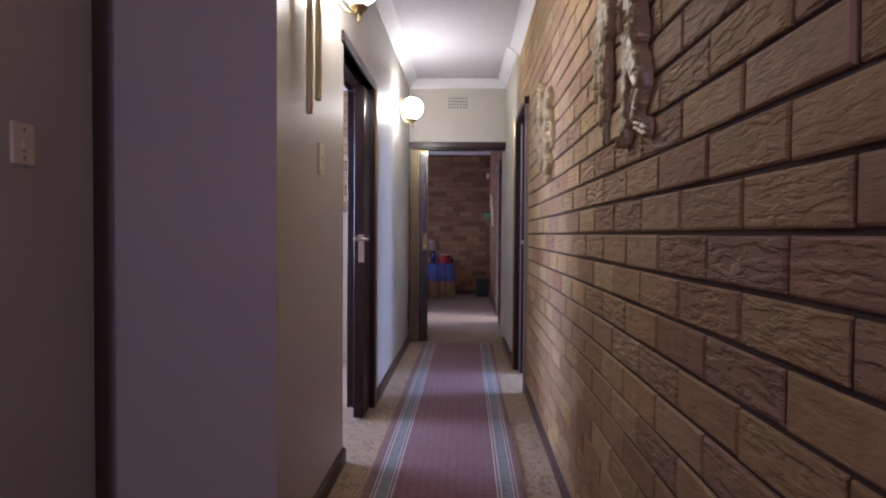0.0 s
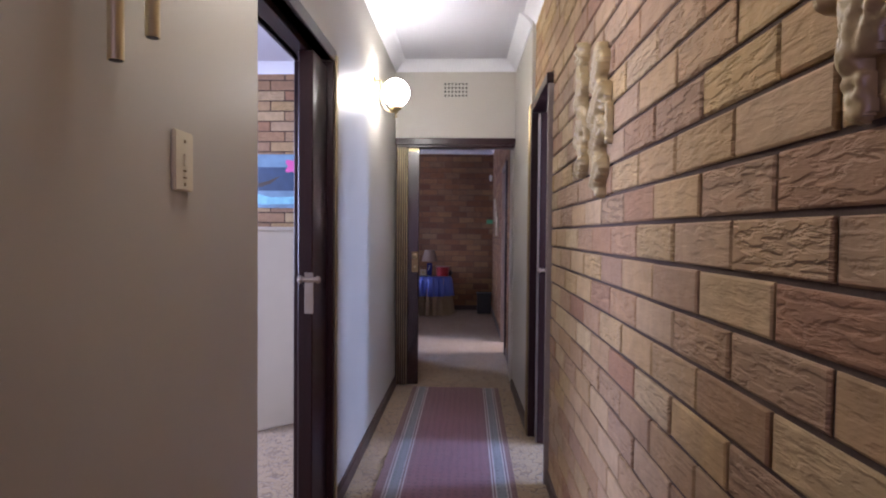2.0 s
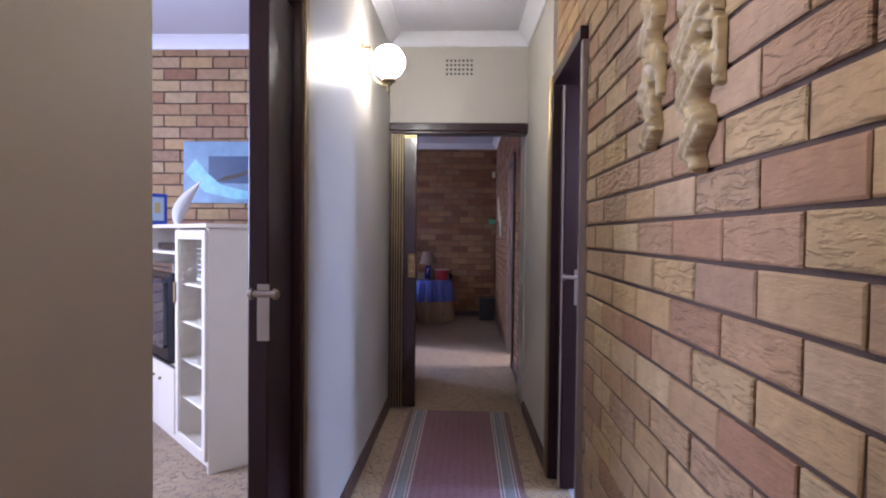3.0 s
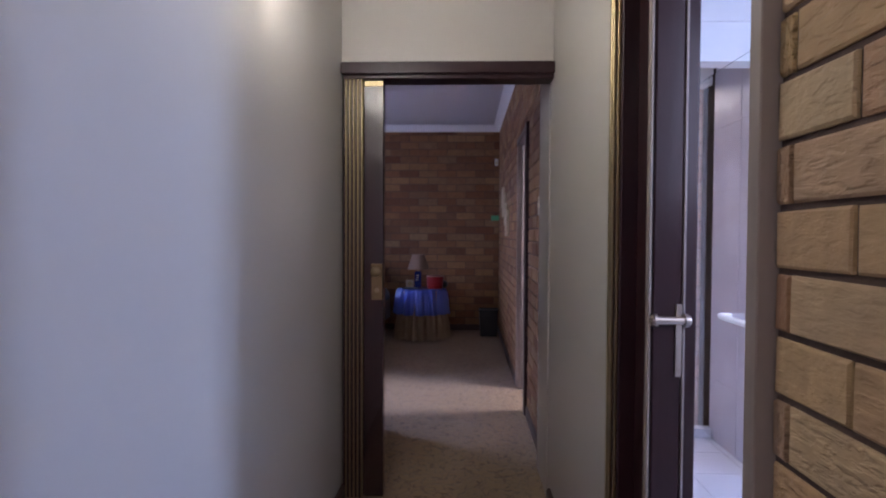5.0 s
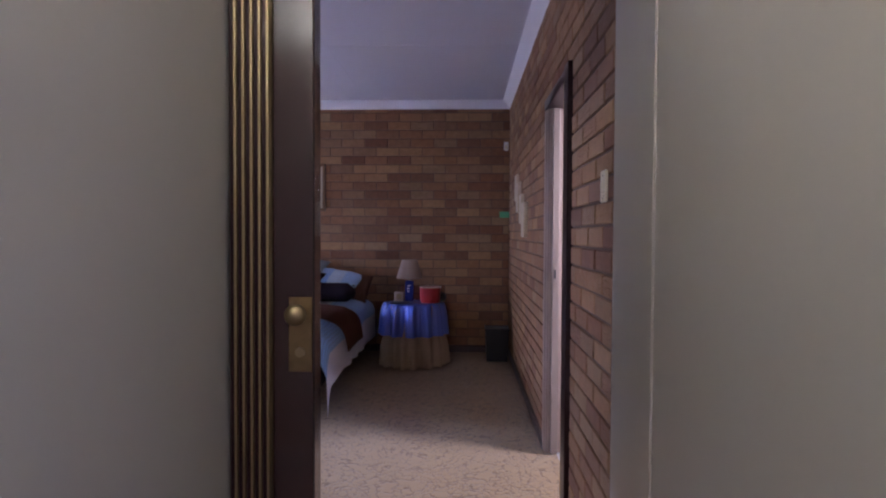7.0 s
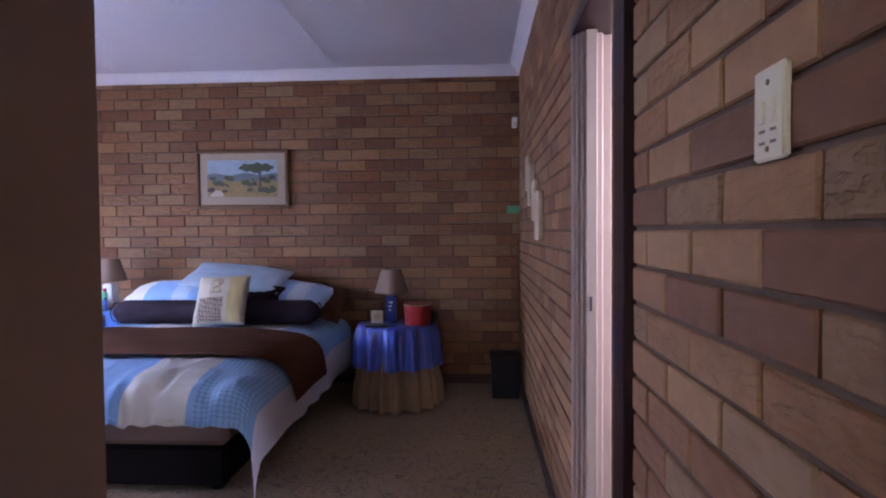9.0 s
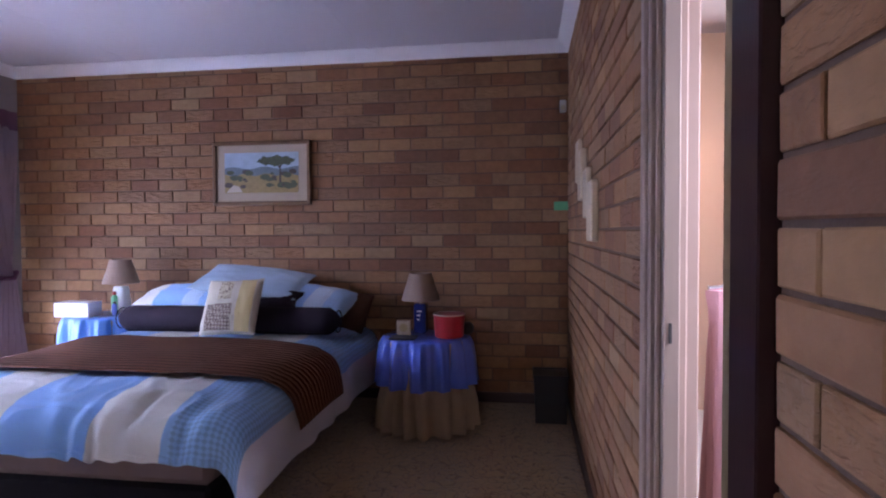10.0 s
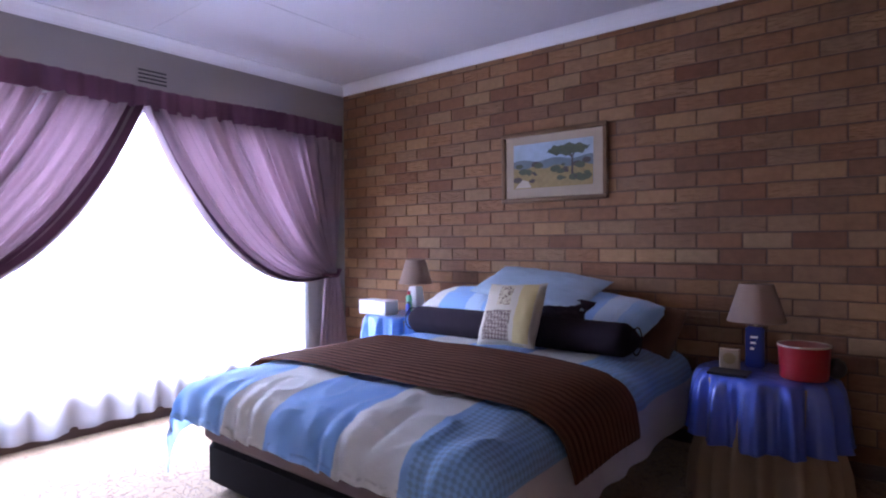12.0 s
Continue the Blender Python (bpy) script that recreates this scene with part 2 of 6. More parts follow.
def part(name, bm, material, parent=None, label="", smooth=False, angle=40):
    """Links a bmesh in world coordinates as one mesh, under a thing or a part."""
    bmesh.ops.recalc_face_normals(bm, faces=bm.faces)
    me = bpy.data.meshes.new(name)
    origin = ORIGIN[parent.name] if parent is not None else Vector((0, 0, 0))
    if origin.length:
        bmesh.ops.translate(bm, verts=bm.verts, vec=-origin)
    if smooth:
        for f in bm.faces:
            f.smooth = True
        for e in bm.edges:
            if len(e.link_faces) == 2 and e.calc_face_angle(0) > radians(angle):
                e.smooth = False
    bm.to_mesh(me)
    bm.free()
    me.materials.append(material)
    ob = new(name, me)
    ob.parent = parent
    ORIGIN[ob.name] = origin
    return tagged(ob, label)


def setting(name, bm, material, label=""):
    ob = part(name, bm, material)
    return tagged(ob, label, kind="structure")


def box(bm, x0, x1, y0, y1, z0, z1, bevel=0.0, seg=1):
    m = Matrix.Translation(((x0 + x1) / 2, (y0 + y1) / 2, (z0 + z1) / 2)) @ Matrix.Diagonal((x1 - x0, y1 - y0, z1 - z0, 1))
    vs = bmesh.ops.create_cube(bm, size=1, matrix=m)["verts"]
    if bevel:
        es = {e for v in vs for e in v.link_edges}
        bmesh.ops.bevel(bm, geom=list(es), offset=bevel, segments=seg, affect="EDGES")
    return bm


def boxes(*dims, bevel=0.0):
    bm = bmesh.new()
    for d in dims:
        box(bm, *d, bevel=bevel)
    return bm


def tube(bm, a, b, r, r2=None, seg=16):
    a, b = Vector(a), Vector(b)
    d = b - a
    m = Matrix.Translation((a + b) / 2) @ d.to_track_quat("Z", "Y").to_matrix().to_4x4()
    bmesh.ops.create_cone(bm, cap_ends=True, segments=seg, radius1=r, radius2=r if r2 is None else r2, depth=d.length, matrix=m)
    return bm


def ball(bm, c, r, scale=(1, 1, 1), u=24, v=14):
    m = Matrix.Translation(c) @ Matrix.Diagonal((*scale, 1))
    bmesh.ops.create_uvsphere(bm, u_segments=u, v_segments=v, radius=r, matrix=m)
    return bm


def lathe(bm, c, profile, seg=32, wave=None):
    """Turns (radius, height) pairs about the upright axis through c; wave(angle, k) scales the radius."""
    rings = []
    for k, (r, z) in enumerate(profile):
        ring = []
        for i in range(seg):
            a = 2 * math.pi * i / seg
            rr = r * (wave(a, k) if wave else 1)
            ring.append(bm.verts.new((c[0] + rr * math.cos(a), c[1] + rr * math.sin(a), c[2] + z)))
        rings.append(ring)
    for r0, r1 in zip(rings, rings[1:]):
        for i in range(seg):
            bm.faces.new((r0[i], r0[(i + 1) % seg], r1[(i + 1) % seg], r1[i]))
    return rings


def pipe(bm, pts, r, seg=10):
    """A round bar bent along points."""
    pts = [Vector(p) for p in pts]
    prev = None
    for i, p in enumerate(pts):
        d = (pts[min(i + 1, len(pts) - 1)] - pts[max(i - 1, 0)]).normalized()
        q = d.to_track_quat("Z", "Y")
        ring = [bm.verts.new(p + q @ Vector((r * math.cos(2 * math.pi * k / seg), r * math.sin(2 * math.pi * k / seg), 0))) for k in range(seg)]
        if prev:
            best = min(range(seg), key=lambda s: (ring[s].co - prev[0].co).length)
            ring = ring[best:] + ring[:best]
            for k in range(seg):
                bm.faces.new((prev[k], prev[(k + 1) % seg], ring[(k + 1) % seg], ring[k]))
        else:
            bm.faces.new(ring)
        prev = ring
    bm.faces.new(prev)


def sheet(bm, nu, nv, f, thick=0.0):
    """A grid of (nu+1) x (nv+1) points f(u, v); with thick a solid sheet."""
    g = [[bm.verts.new(f(i / nu, j / nv)) for j in range(nv + 1)] for i in range(nu + 1)]
    fs = [bm.faces.new((g[i][j], g[i + 1][j], g[i + 1][j + 1], g[i][j + 1])) for i in range(nu) for j in range(nv)]
    if thick:
        bmesh.ops.recalc_face_normals(bm, faces=fs)
        bmesh.ops.solidify(bm, geom=fs, thickness=thick)
    return g


def extrude_along(bm, profile, a, b, inward):
    """Sweeps a profile of (out, z) from a to b; out is taken along inward."""
    a, b, w = Vector(a), Vector(b), Vector(inward)
    ra = [bm.verts.new(a + w * o + Vector((0, 0, z))) for o, z in profile]
    rb = [bm.verts.new(b + w * o + Vector((0, 0, z))) for o, z in profile]
    n = len(profile)
    for i in range(n):
        bm.faces.new((ra[i], ra[(i + 1) % n], rb[(i + 1) % n], rb[i]))
    bm.faces.new(ra)
    bm.faces.new(rb)


# ---- large structure ----
setting("floor", boxes((-4.35, 0.45, -1.2, 12.4, -0.12, 0.0)), M["carpet"], "sculpted beige carpet through passage and bedroom")
setting("floor", boxes((0.45, 3.2, -1.2, 12.4, -0.12, -0.004)), M["grout"], "tiled bathroom floor")
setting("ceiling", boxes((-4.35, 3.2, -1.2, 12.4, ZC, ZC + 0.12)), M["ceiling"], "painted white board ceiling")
setting("wall_west", boxes((XL - 0.15, XL, YC, 4.22, 0, ZC), (XL - 0.15, XL, 5.10, 7.50, 0, ZC), (XL - 0.15, XL, 4.22, 5.10, 2.03, ZC)), M["plaster"], "cream painted passage wall with a door opening")
setting("wall_hall", boxes((-1.35, -1.20, -1.2, YC - 0.04, 0, ZC), (-1.50, -1.35, YC - 0.04, YC + 0.15, 0, ZC), (-1.35, -1.155, YC + 0.10, YC + 0.15, 0, ZC), (-1.155, XL - 0.15, YC, YC + 0.15, 0, ZC)), M["plaster"], "painted hall wall turning a corner")
setting("wall_south", boxes((-1.20, 0.41, -1.2, -1.05, 0, ZC)), M["plaster"], "plain hall wall")
wall_east = setting("wall_east", boxes((XB, 0.55, -1.05, 5.50, 0, ZC), (XB, 0.55, 5.50, 6.30, 2.09, ZC)), M["mortar"], "face brick passage wall with torn texture")
plaster_end = boxes((XP, 0.55, 6.30, 7.43, 0, ZC), (0.350, 0.55, 7.43, 7.785, 0, ZC))
for v in plaster_end.verts:
    if v.co.x < XP + 0.001 and abs(v.co.y - 7.43) < 0.001 and v.co.x > 0.36:
        v.co.x = 0.3555
setting("wall_east_plaster", plaster_end, M["plaster"], "cream painted passage wall")
setting("wall_end", boxes((XL, 0.3555, YF, YF + 0.15, 2.06, ZC)), M["plaster"], "painted wall above the end doorway")
setting("wall_cupboard", boxes((XK - 0.15, XK, YF + 0.15, YS, 0, ZC)), M["cupboard"], "brown cupboard side by the bedroom entrance")
setting("wall_bedroom_south", boxes((XW - 0.15, XK - 0.15, YS - 0.15, YS, 0, ZC)), M["greyplaster"], "grey painted bedroom wall")
wall_bed_east = setting("wall_bedroom_east", boxes((XN, 0.50, 7.785, 8.66, 0, ZC), (XN, 0.50, 9.47, 12.24, 0, ZC), (XN, 0.50, 8.66, 9.47, 2.05, ZC)), M["mortar_brown"], "red brown face brick bedroom wall with a doorway")
wall_north = setting("wall_north", boxes((XW - 0.15, 1.6, YN, YN + 0.15, 0, 1.38), (XW - 0.15, 0.95, YN, YN + 0.15, 1.38, ZC), (1.3, 1.6, YN, YN + 0.15, 1.38, ZC), (0.95, 1.3, YN, YN + 0.15, 2.02, ZC)), M["mortar_brown"], "red brown face brick wall behind the bed")
WY0, WY1, WZ0, WZ1 = 8.72, 11.72, 0.29, 2.16
setting("wall_window", boxes((XW - 0.15, XW, YS, WY0, 0, ZC), (XW - 0.15, XW, WY1, YN, 0, ZC), (XW - 0.15, XW, WY0, WY1, WZ1, ZC), (XW - 0.15, XW, WY0, WY1, 0, WZ0)), M["greyplaster"], "grey painted wall round a wide window")
setting("wall_tv_room", boxes((-3.9, -3.75, 3.55, 7.55, 0, ZC), (-3.9, -0.79, 3.41, 3.55, 0, ZC)), M["plaster"], "cream painted room walls")
wall_tv = setting("wall_tv_brick", boxes((-3.75, XL - 0.15, 7.40, 7.52, 0, ZC)), M["mortar"], "pale face brick wall in the room beside the passage")
setting("wall_ensuite", boxes((0.55, 0.72, 8.30, 8.6, 0, ZC), (0.72, 1.478, 8.30, 8.42, 2.2, ZC), (1.6, 1.62, 8.30, 8.6, 0, ZC)), M["white"], "white painted bathroom walls with a window")
setting("wall_ensuite_end", boxes((0.55, 0.95, YN - 0.014, YN - 0.001, 0, ZC), (1.30, 1.477, YN - 0.014, YN - 0.001, 0, ZC), (0.95, 1.30, YN - 0.014, YN - 0.001, 0, 1.38), (0.95, 1.30, YN - 0.014, YN - 0.001, 2.02, ZC)), M["peach"], "peach painted bathroom end wall")
wall_ens = setting("wall_ensuite_east", boxes((1.478, 1.6, 9.38, 12.24, 0, ZC), (1.478, 1.6, 8.42, 8.68, 0, ZC), (1.478, 1.6, 8.68, 9.38, 0, 1.3), (1.478, 1.6, 8.68, 9.38, 2.15, ZC)), M["mortar"], "pink lit brick bathroom wall")
setting("wall_bathroom", boxes((0.55, 2.7, 5.2, 5.3, 0, ZC), (2.6, 2.7, 5.3, 5.5, 0, ZC), (2.6, 2.7, 6.6, 8.5, 0, ZC), (2.6, 2.7, 5.5, 6.6, 0, 1.0), (2.6, 2.7, 5.5, 6.6, 2.2, ZC)), M["white"], "white bathroom walls")
setting("wall_bathroom_end", boxes((1.62, 2.7, 8.48, 8.6, 0, ZC)), M["pinktile"], "pink tiled end wall")

cove = [(0, -0.085), (0.010, -0.085), (0.014, -0.072), (0.030, -0.050), (0.055, -0.026), (0.078, -0.012), (0.085, -0.010), (0.085, -0.0005), (0, -0.0005)]


def cornice(a, b, inward):
    bm = bmesh.new()
    extrude_along(bm, cove, (*a, ZC), (*b, ZC), (*inward, 0))
    setting("cornice", bm, M["cornice"], "white coved cornice")


cornice((XL, YC), (XL, YF), (1, 0))
cornice((XB, -1), (XB, 6.30), (-1, 0))
cornice((XP, 6.30), (0.357, YF), (-1, 0))
cornice((XL, YF), (XP, YF), (0, -1))
cornice((XN, 7.785), (XN, YN), (-1, 0))
cornice((XW, YN), (XN, YN), (0, -1))
cornice((XW, YS), (XW, YN), (1, 0))
cornice((-3.75, 7.40), (XL - 0.15, 7.40), (0, -1))
cornice((-1.155, YC), (XL, YC), (0, -1))


def skirting(a, b, inward, h=0.075, material="skirt"):
    bm = bmesh.new()
    extrude_along(bm, [(0, 0), (0.018, 0), (0.018, h - 0.012), (0.010, h), (0, h)], (*a, 0), (*b, 0), (*inward, 0))
    setting("baseboard", bm, M[material], "dark varnished skirting")


skirting((XL, YC), (XL, 4.22), (1, 0))
skirting((XL, 5.16), (XL, YF), (1, 0))
skirting((XB, -1), (XB, 5.50), (-1, 0))
skirting((XP, 6.30), (0.357, YF), (-1, 0))
skirting((XN, 7.785), (XN, 8.66), (-1, 0))
skirting((XN, 9.47), (XN, YN), (-1, 0))
skirting((XW, YN), (XN, YN), (0, -1))
skirting((XW, YS), (XW, YN), (1, 0))
skirting((-3.75, 7.40), (XL - 0.15, 7.40), (0, -1), 0.05, "taupe")


# ---- doorways ----
M["glossdark"] = simple("polished dark mahogany", (0.030, 0.012, 0.012), 0.20, vary=0.3, scale=9, bump=0.03, coat=0.6, stretch=(6, 6, 0.5))
M["lever"] = simple("rubbed bronze chrome", (0.42, 0.35, 0.29), 0.34, 1.0, vary=0.15, bump=0.0)


def lever_pair(parent, x, y, z, along, reach):
    """Two levers on one spindle through a door edge-on, with the lock plate on the edge."""
    bm = bmesh.new()
    ux = Vector(along)
    c = Vector((x, y, z))
    tube(bm, c - ux * reach, c + ux * reach, 0.010, seg=12)
    tube(bm, c - ux * (reach - 0.004), c - ux * (reach - 0.012), 0.016, seg=16)
    tube(bm, c + ux * (reach - 0.012), c + ux * (reach - 0.004), 0.016, seg=16)
    for s in (-1, 1):
        e = c + ux * s * (reach - 0.002)
        ball(bm, e, 0.013, (0.6, 1, 1), 16, 10)
    part("lever_handle", bm, M["lever"], parent, "worn brass lever handle", smooth=True)


def west_door():
    d = thing("door_1", (XL - 0.07, 4.66, 0), "dark mahogany sliding door pushed mostly open, brass levers", "door", kind="")
    jx0, jx1 = XL - 0.165, XL + 0.012
    part("frame", boxes((jx0, jx1, 5.10, 5.155, 0, 2.03), (jx0, jx1, 4.17, 5.155, 2.03, 2.085), bevel=0.003), M["darkwood"], d)
    part("stop", boxes((XL - 0.10, XL - 0.04, 5.07, 5.10, 0, 2.0), (XL - 0.10, XL - 0.04, 4.22, 5.10, 2.0, 2.03), bevel=0.002), M["darkwood"], d)
    part("trim", boxes((jx1, jx1 + 0.008, 5.128, 5.160, 0, 2.06), bevel=0.002), M["brass"], d, "brass edge strip")
    leaf = part("leaf", boxes((XL - 0.075, XL - 0.015, 4.86, 5.09, 0.012, 2.0), bevel=0.004), M["darkwood"], d)
    part("lock_plate", boxes((XL - 0.046, XL - 0.010, 4.856, 4.862, 0.950, 1.115), bevel=0.001), M["lever"], leaf)
    lever_pair(leaf, XL - 0.024, 4.846, 1.088, (1, 0, 0), 0.042)


def east_door():
    d = thing("door_2", (XP + 0.1, 6.0, 0), "dark mahogany sliding door standing open, brass edge strips", "door")
    x0, x1 = XP - 0.012, 0.565
    part("frame", boxes((x0, x1, 6.200, 6.30, 0, 2.09), (x0, x1, 5.502, 6.200, 2.035, 2.088), bevel=0.003), M["darkwood"], d)
    for a, w, k in ((6.288, 0.018, "brass"), (6.262, 0.010, "brass"), (6.212, 0.012, "antique")):
        part("trim", boxes((x0 - 0.008, x0, a, a + w, 0, 2.09), bevel=0.002), M[k], d, "thin metal edge strip")
    part("jamb", boxes((XP - 0.003, 0.565, 5.501, 5.535, 0, 2.034), bevel=0.002), M["palewood"], d, "pale jamb")
    leaf = part("leaf", boxes((XP + 0.030, XP + 0.100, 6.06, 6.198, 0.012, 2.0), bevel=0.004), M["darkwood"], d)
    part("edge_strip", boxes((XP + 0.101, XP + 0.107, 6.058, 6.075, 0.012, 2.0), (XP + 0.020, XP + 0.026, 6.06, 6.085, 0.012, 2.0), bevel=0.001), M["palewood"], leaf, "pale metal edge strip")
    part("lock_plate", boxes((XP + 0.084, XP + 0.098, 6.054, 6.060, 0.925, 1.10), bevel=0.001), M["lever"], leaf)
    lever_pair(leaf, XP + 0.068, 6.046, 1.062, (1, 0, 0), 0.044)


def end_door():
    d = thing("door_3", (-0.5, YF + 0.05, 0), "dark folding door stacked open with a brass knob", "door")
    part("head", boxes((XL - 0.0, 0.357, YF - 0.035, YF - 0.002, 2.005, 2.06), (XL + 0.008, 0.355, YF - 0.018, YF + 0.10, 1.985, 2.005), bevel=0.004), M["darkwood"], d, "dark timber pelmet over the opening")
    for i in range(5):
        x = XL + 0.008 + i * 0.0185
        part("fold", boxes((x, x + 0.013, YF - 0.012, YF + 0.13, 0.015, 1.985), bevel=0.002), M["darkwood"], d)
        part("rib", boxes((x + 0.0115, x + 0.0180, YF - 0.018, YF - 0.006, 0.015, 1.985), bevel=0.001), M["brass"], d, "thin brass rib")
    post = part("post", boxes((-0.528, -0.432, YF + 0.0, YF + 0.06, 0.015, 1.985), bevel=0.004), M["glossdark"], d, "glossy dark post")
    part("cap", boxes((-0.524, -0.436, YF - 0.003, YF - 0.0005, 1.955, 1.980)), M["brass"], post, "brass cap plate")
    part("edge_strip", boxes((-0.535, -0.529, YF - 0.008, YF + 0.02, 0.015, 1.985), bevel=0.001), M["brass"], post)
    k = part("knob_plate", boxes((-0.490, -0.437, YF - 0.004, YF, 0.955, 1.125), bevel=0.0015), M["antique"], post, "worn brass plate")
    bm = bmesh.new()
    tube(bm, (-0.463, YF - 0.004, 1.09), (-0.463, YF - 0.035, 1.09), 0.010)
    ball(bm, (-0.463, YF - 0.045, 1.09), 0.024, (1, 0.7, 1))
    tube(bm, (-0.463, YF - 0.004, 1.0), (-0.463, YF - 0.012, 1.0), 0.011)
    part("knob", bm, M["brass"], post, "round brass knob", smooth=True)


def bedroom_door():
    d = thing("door_4", (XN + 0.05, 9.1, 0), "dark door frame with a pale pine sliding leaf, standing open", "door")
    part("frame", boxes((XN - 0.028, 0.515, 8.662, 8.762, 0, 2.05), (XN - 0.02, 0.515, 8.762, 9.468, 1.995, 2.05), bevel=0.003), M["darkwood"], d)
    part("jamb", boxes((XN - 0.018, 0.515, 9.425, 9.468, 0, 1.995), (XN - 0.008, 0.48, 9.40, 9.425, 0, 1.995), bevel=0.004), M["taupe"], d, "taupe painted door jamb")
    part("trim", boxes((XN - 0.024, XN + 0.06, 8.763, 8.80, 0, 1.99), bevel=0.001), M["brass"], d, "brass edge strip")
    leaf = part("leaf", boxes((XN + 0.015, XN + 0.055, 9.35, 9.398, 0.012, 1.99), bevel=0.003), M["palewood"], d, "pale pine leaf")
    part("edge_bead", boxes((XN + 0.002, XN + 0.014, 9.37, 9.382, 0.012, 1.99), bevel=0.002), M["taupe"], leaf)
    part("lock_plate", boxes((XN + 0.028, XN + 0.036, 9.347, 9.351, 1.02, 1.07), bevel=0.001), M["black"], leaf)


west_door()
east_door()
end_door()
bedroom_door()


def brick_shape(L, H, back=0.022, ch=0.004, rnd=None):
    """Front face towards -y, slightly chamfered and uneven."""
    j = (lambda s: rnd.uniform(-s, s)) if rnd else (lambda s: 0)
    v = []
    for y, c in ((back, 0.0), (ch * 0.8, 0.0), (0.0, ch)):
        for sx, sz in ((-1, -1), (1, -1), (1, 1), (-1, 1)):
            v.append((sx * (L / 2 - c) + j(0.0012), y + j(0.0008), sz * (H / 2 - c) + j(0.0012)))
    f = [(8, 9, 10, 11)]
    for k in (0, 4):
        for i in range(4):
            f.append((k + i, k + (i + 1) % 4, k + 4 + (i + 1) % 4, k + 4 + i))
    return v, f


# ---- passage things ----
def rug_mat():
    m, n, l, b = mat("runner pile")
    tc = n.new("ShaderNodeTexCoord")
    sp = n.new("ShaderNodeSeparateXYZ")
    l.new(tc.outputs["Object"], sp.inputs[0])
    ab = n.new("ShaderNodeMath")
    ab.operation = "ABSOLUTE"
    l.new(sp.outputs[0], ab.inputs[0])
    ramp = n.new("ShaderNodeValToRGB")
    ramp.color_ramp.interpolation = "CONSTANT"
    stops = [(0, (0.160, 0.064, 0.074)), (0.222, (0.366, 0.329, 0.317)), (0.228, (0.122, 0.055, 0.061)), (0.238, (0.366, 0.342, 0.329)), (0.244, (0.152, 0.159, 0.165)), (0.292, (0.39, 0.354, 0.329)), (0.298, (0.11, 0.061, 0.073)), (0.308, (0.317, 0.268, 0.256)), (0.314, (0.14, 0.061, 0.055))]
    els = ramp.color_ramp.elements
    while len(els) < len(stops):
        els.new(0.9)
    for e, (p, c) in zip(els, stops):
        e.position, e.color = p, (*c, 1)
    l.new(ab.outputs[0], ramp.inputs[0])
    # small diamond figure in the field, leaves in the border
    fx = n.new("ShaderNodeTexVoronoi")
    fx.inputs["Scale"].default_value, fx.inputs["Randomness"].default_value = 24, 0.25
    l.new(tc.outputs["Object"], fx.inputs[0])
    fg = n.new("ShaderNodeMapRange")
    fg.inputs["From Min"].default_value, fg.inputs["From Max"].default_value = 0.2, 0.3
    fg.inputs["To Min"].default_value, fg.inputs["To Max"].default_value = 0.62, 1.08
    l.new(fx.outputs[0], fg.inputs[0])
    mx = n.new("ShaderNodeMix")
    mx.data_type, mx.blend_type = "RGBA", "MULTIPLY"
    mx.inputs[0].default_value = 0.9
    l.new(ramp.outputs[0], mx.inputs[6])
    l.new(fg.outputs[0], mx.inputs[7])
    l.new(mx.outputs[2], b.inputs["Base Color"])
    nz = n.new("ShaderNodeTexNoise")
    nz.inputs["Scale"].default_value = 260
    l.new(tc.outputs["Object"], nz.inputs[0])
    bp = n.new("ShaderNodeBump")
    bp.inputs["Strength"].default_value, bp.inputs["Distance"].default_value = 0.6, 0.003
    l.new(nz.outputs[0], bp.inputs["Height"])
    l.new(bp.outputs[0], b.inputs["Normal"])
    b.inputs["Roughness"].default_value = 0.95
    b.inputs["Sheen Weight"].default_value = 0.2
    return m


def runner():
    t = thing("runner_rug", (-0.115, 4.3, 0.0), "long maroon runner rug with grey blue floral borders, on beige carpet", "rug")
    bm = bmesh.new()
    w, y0, y1 = 0.352, 0.6, 7.30

    def f(u, v):
        x, y = -w + 2 * w * u, y0 + (y1 - y0) * v
        z = 0.009 + 0.0025 * noise.noise(Vector((x * 5, y * 1.7, 0))) + 0.001 * math.sin(y * 9)
        return Vector((-0.115 + x + 0.008 * math.sin(y * 0.9), y, z))
    sheet(bm, 16, 140, f, thick=0.007)
    part("mat", bm, rug_mat(), t, smooth=True)


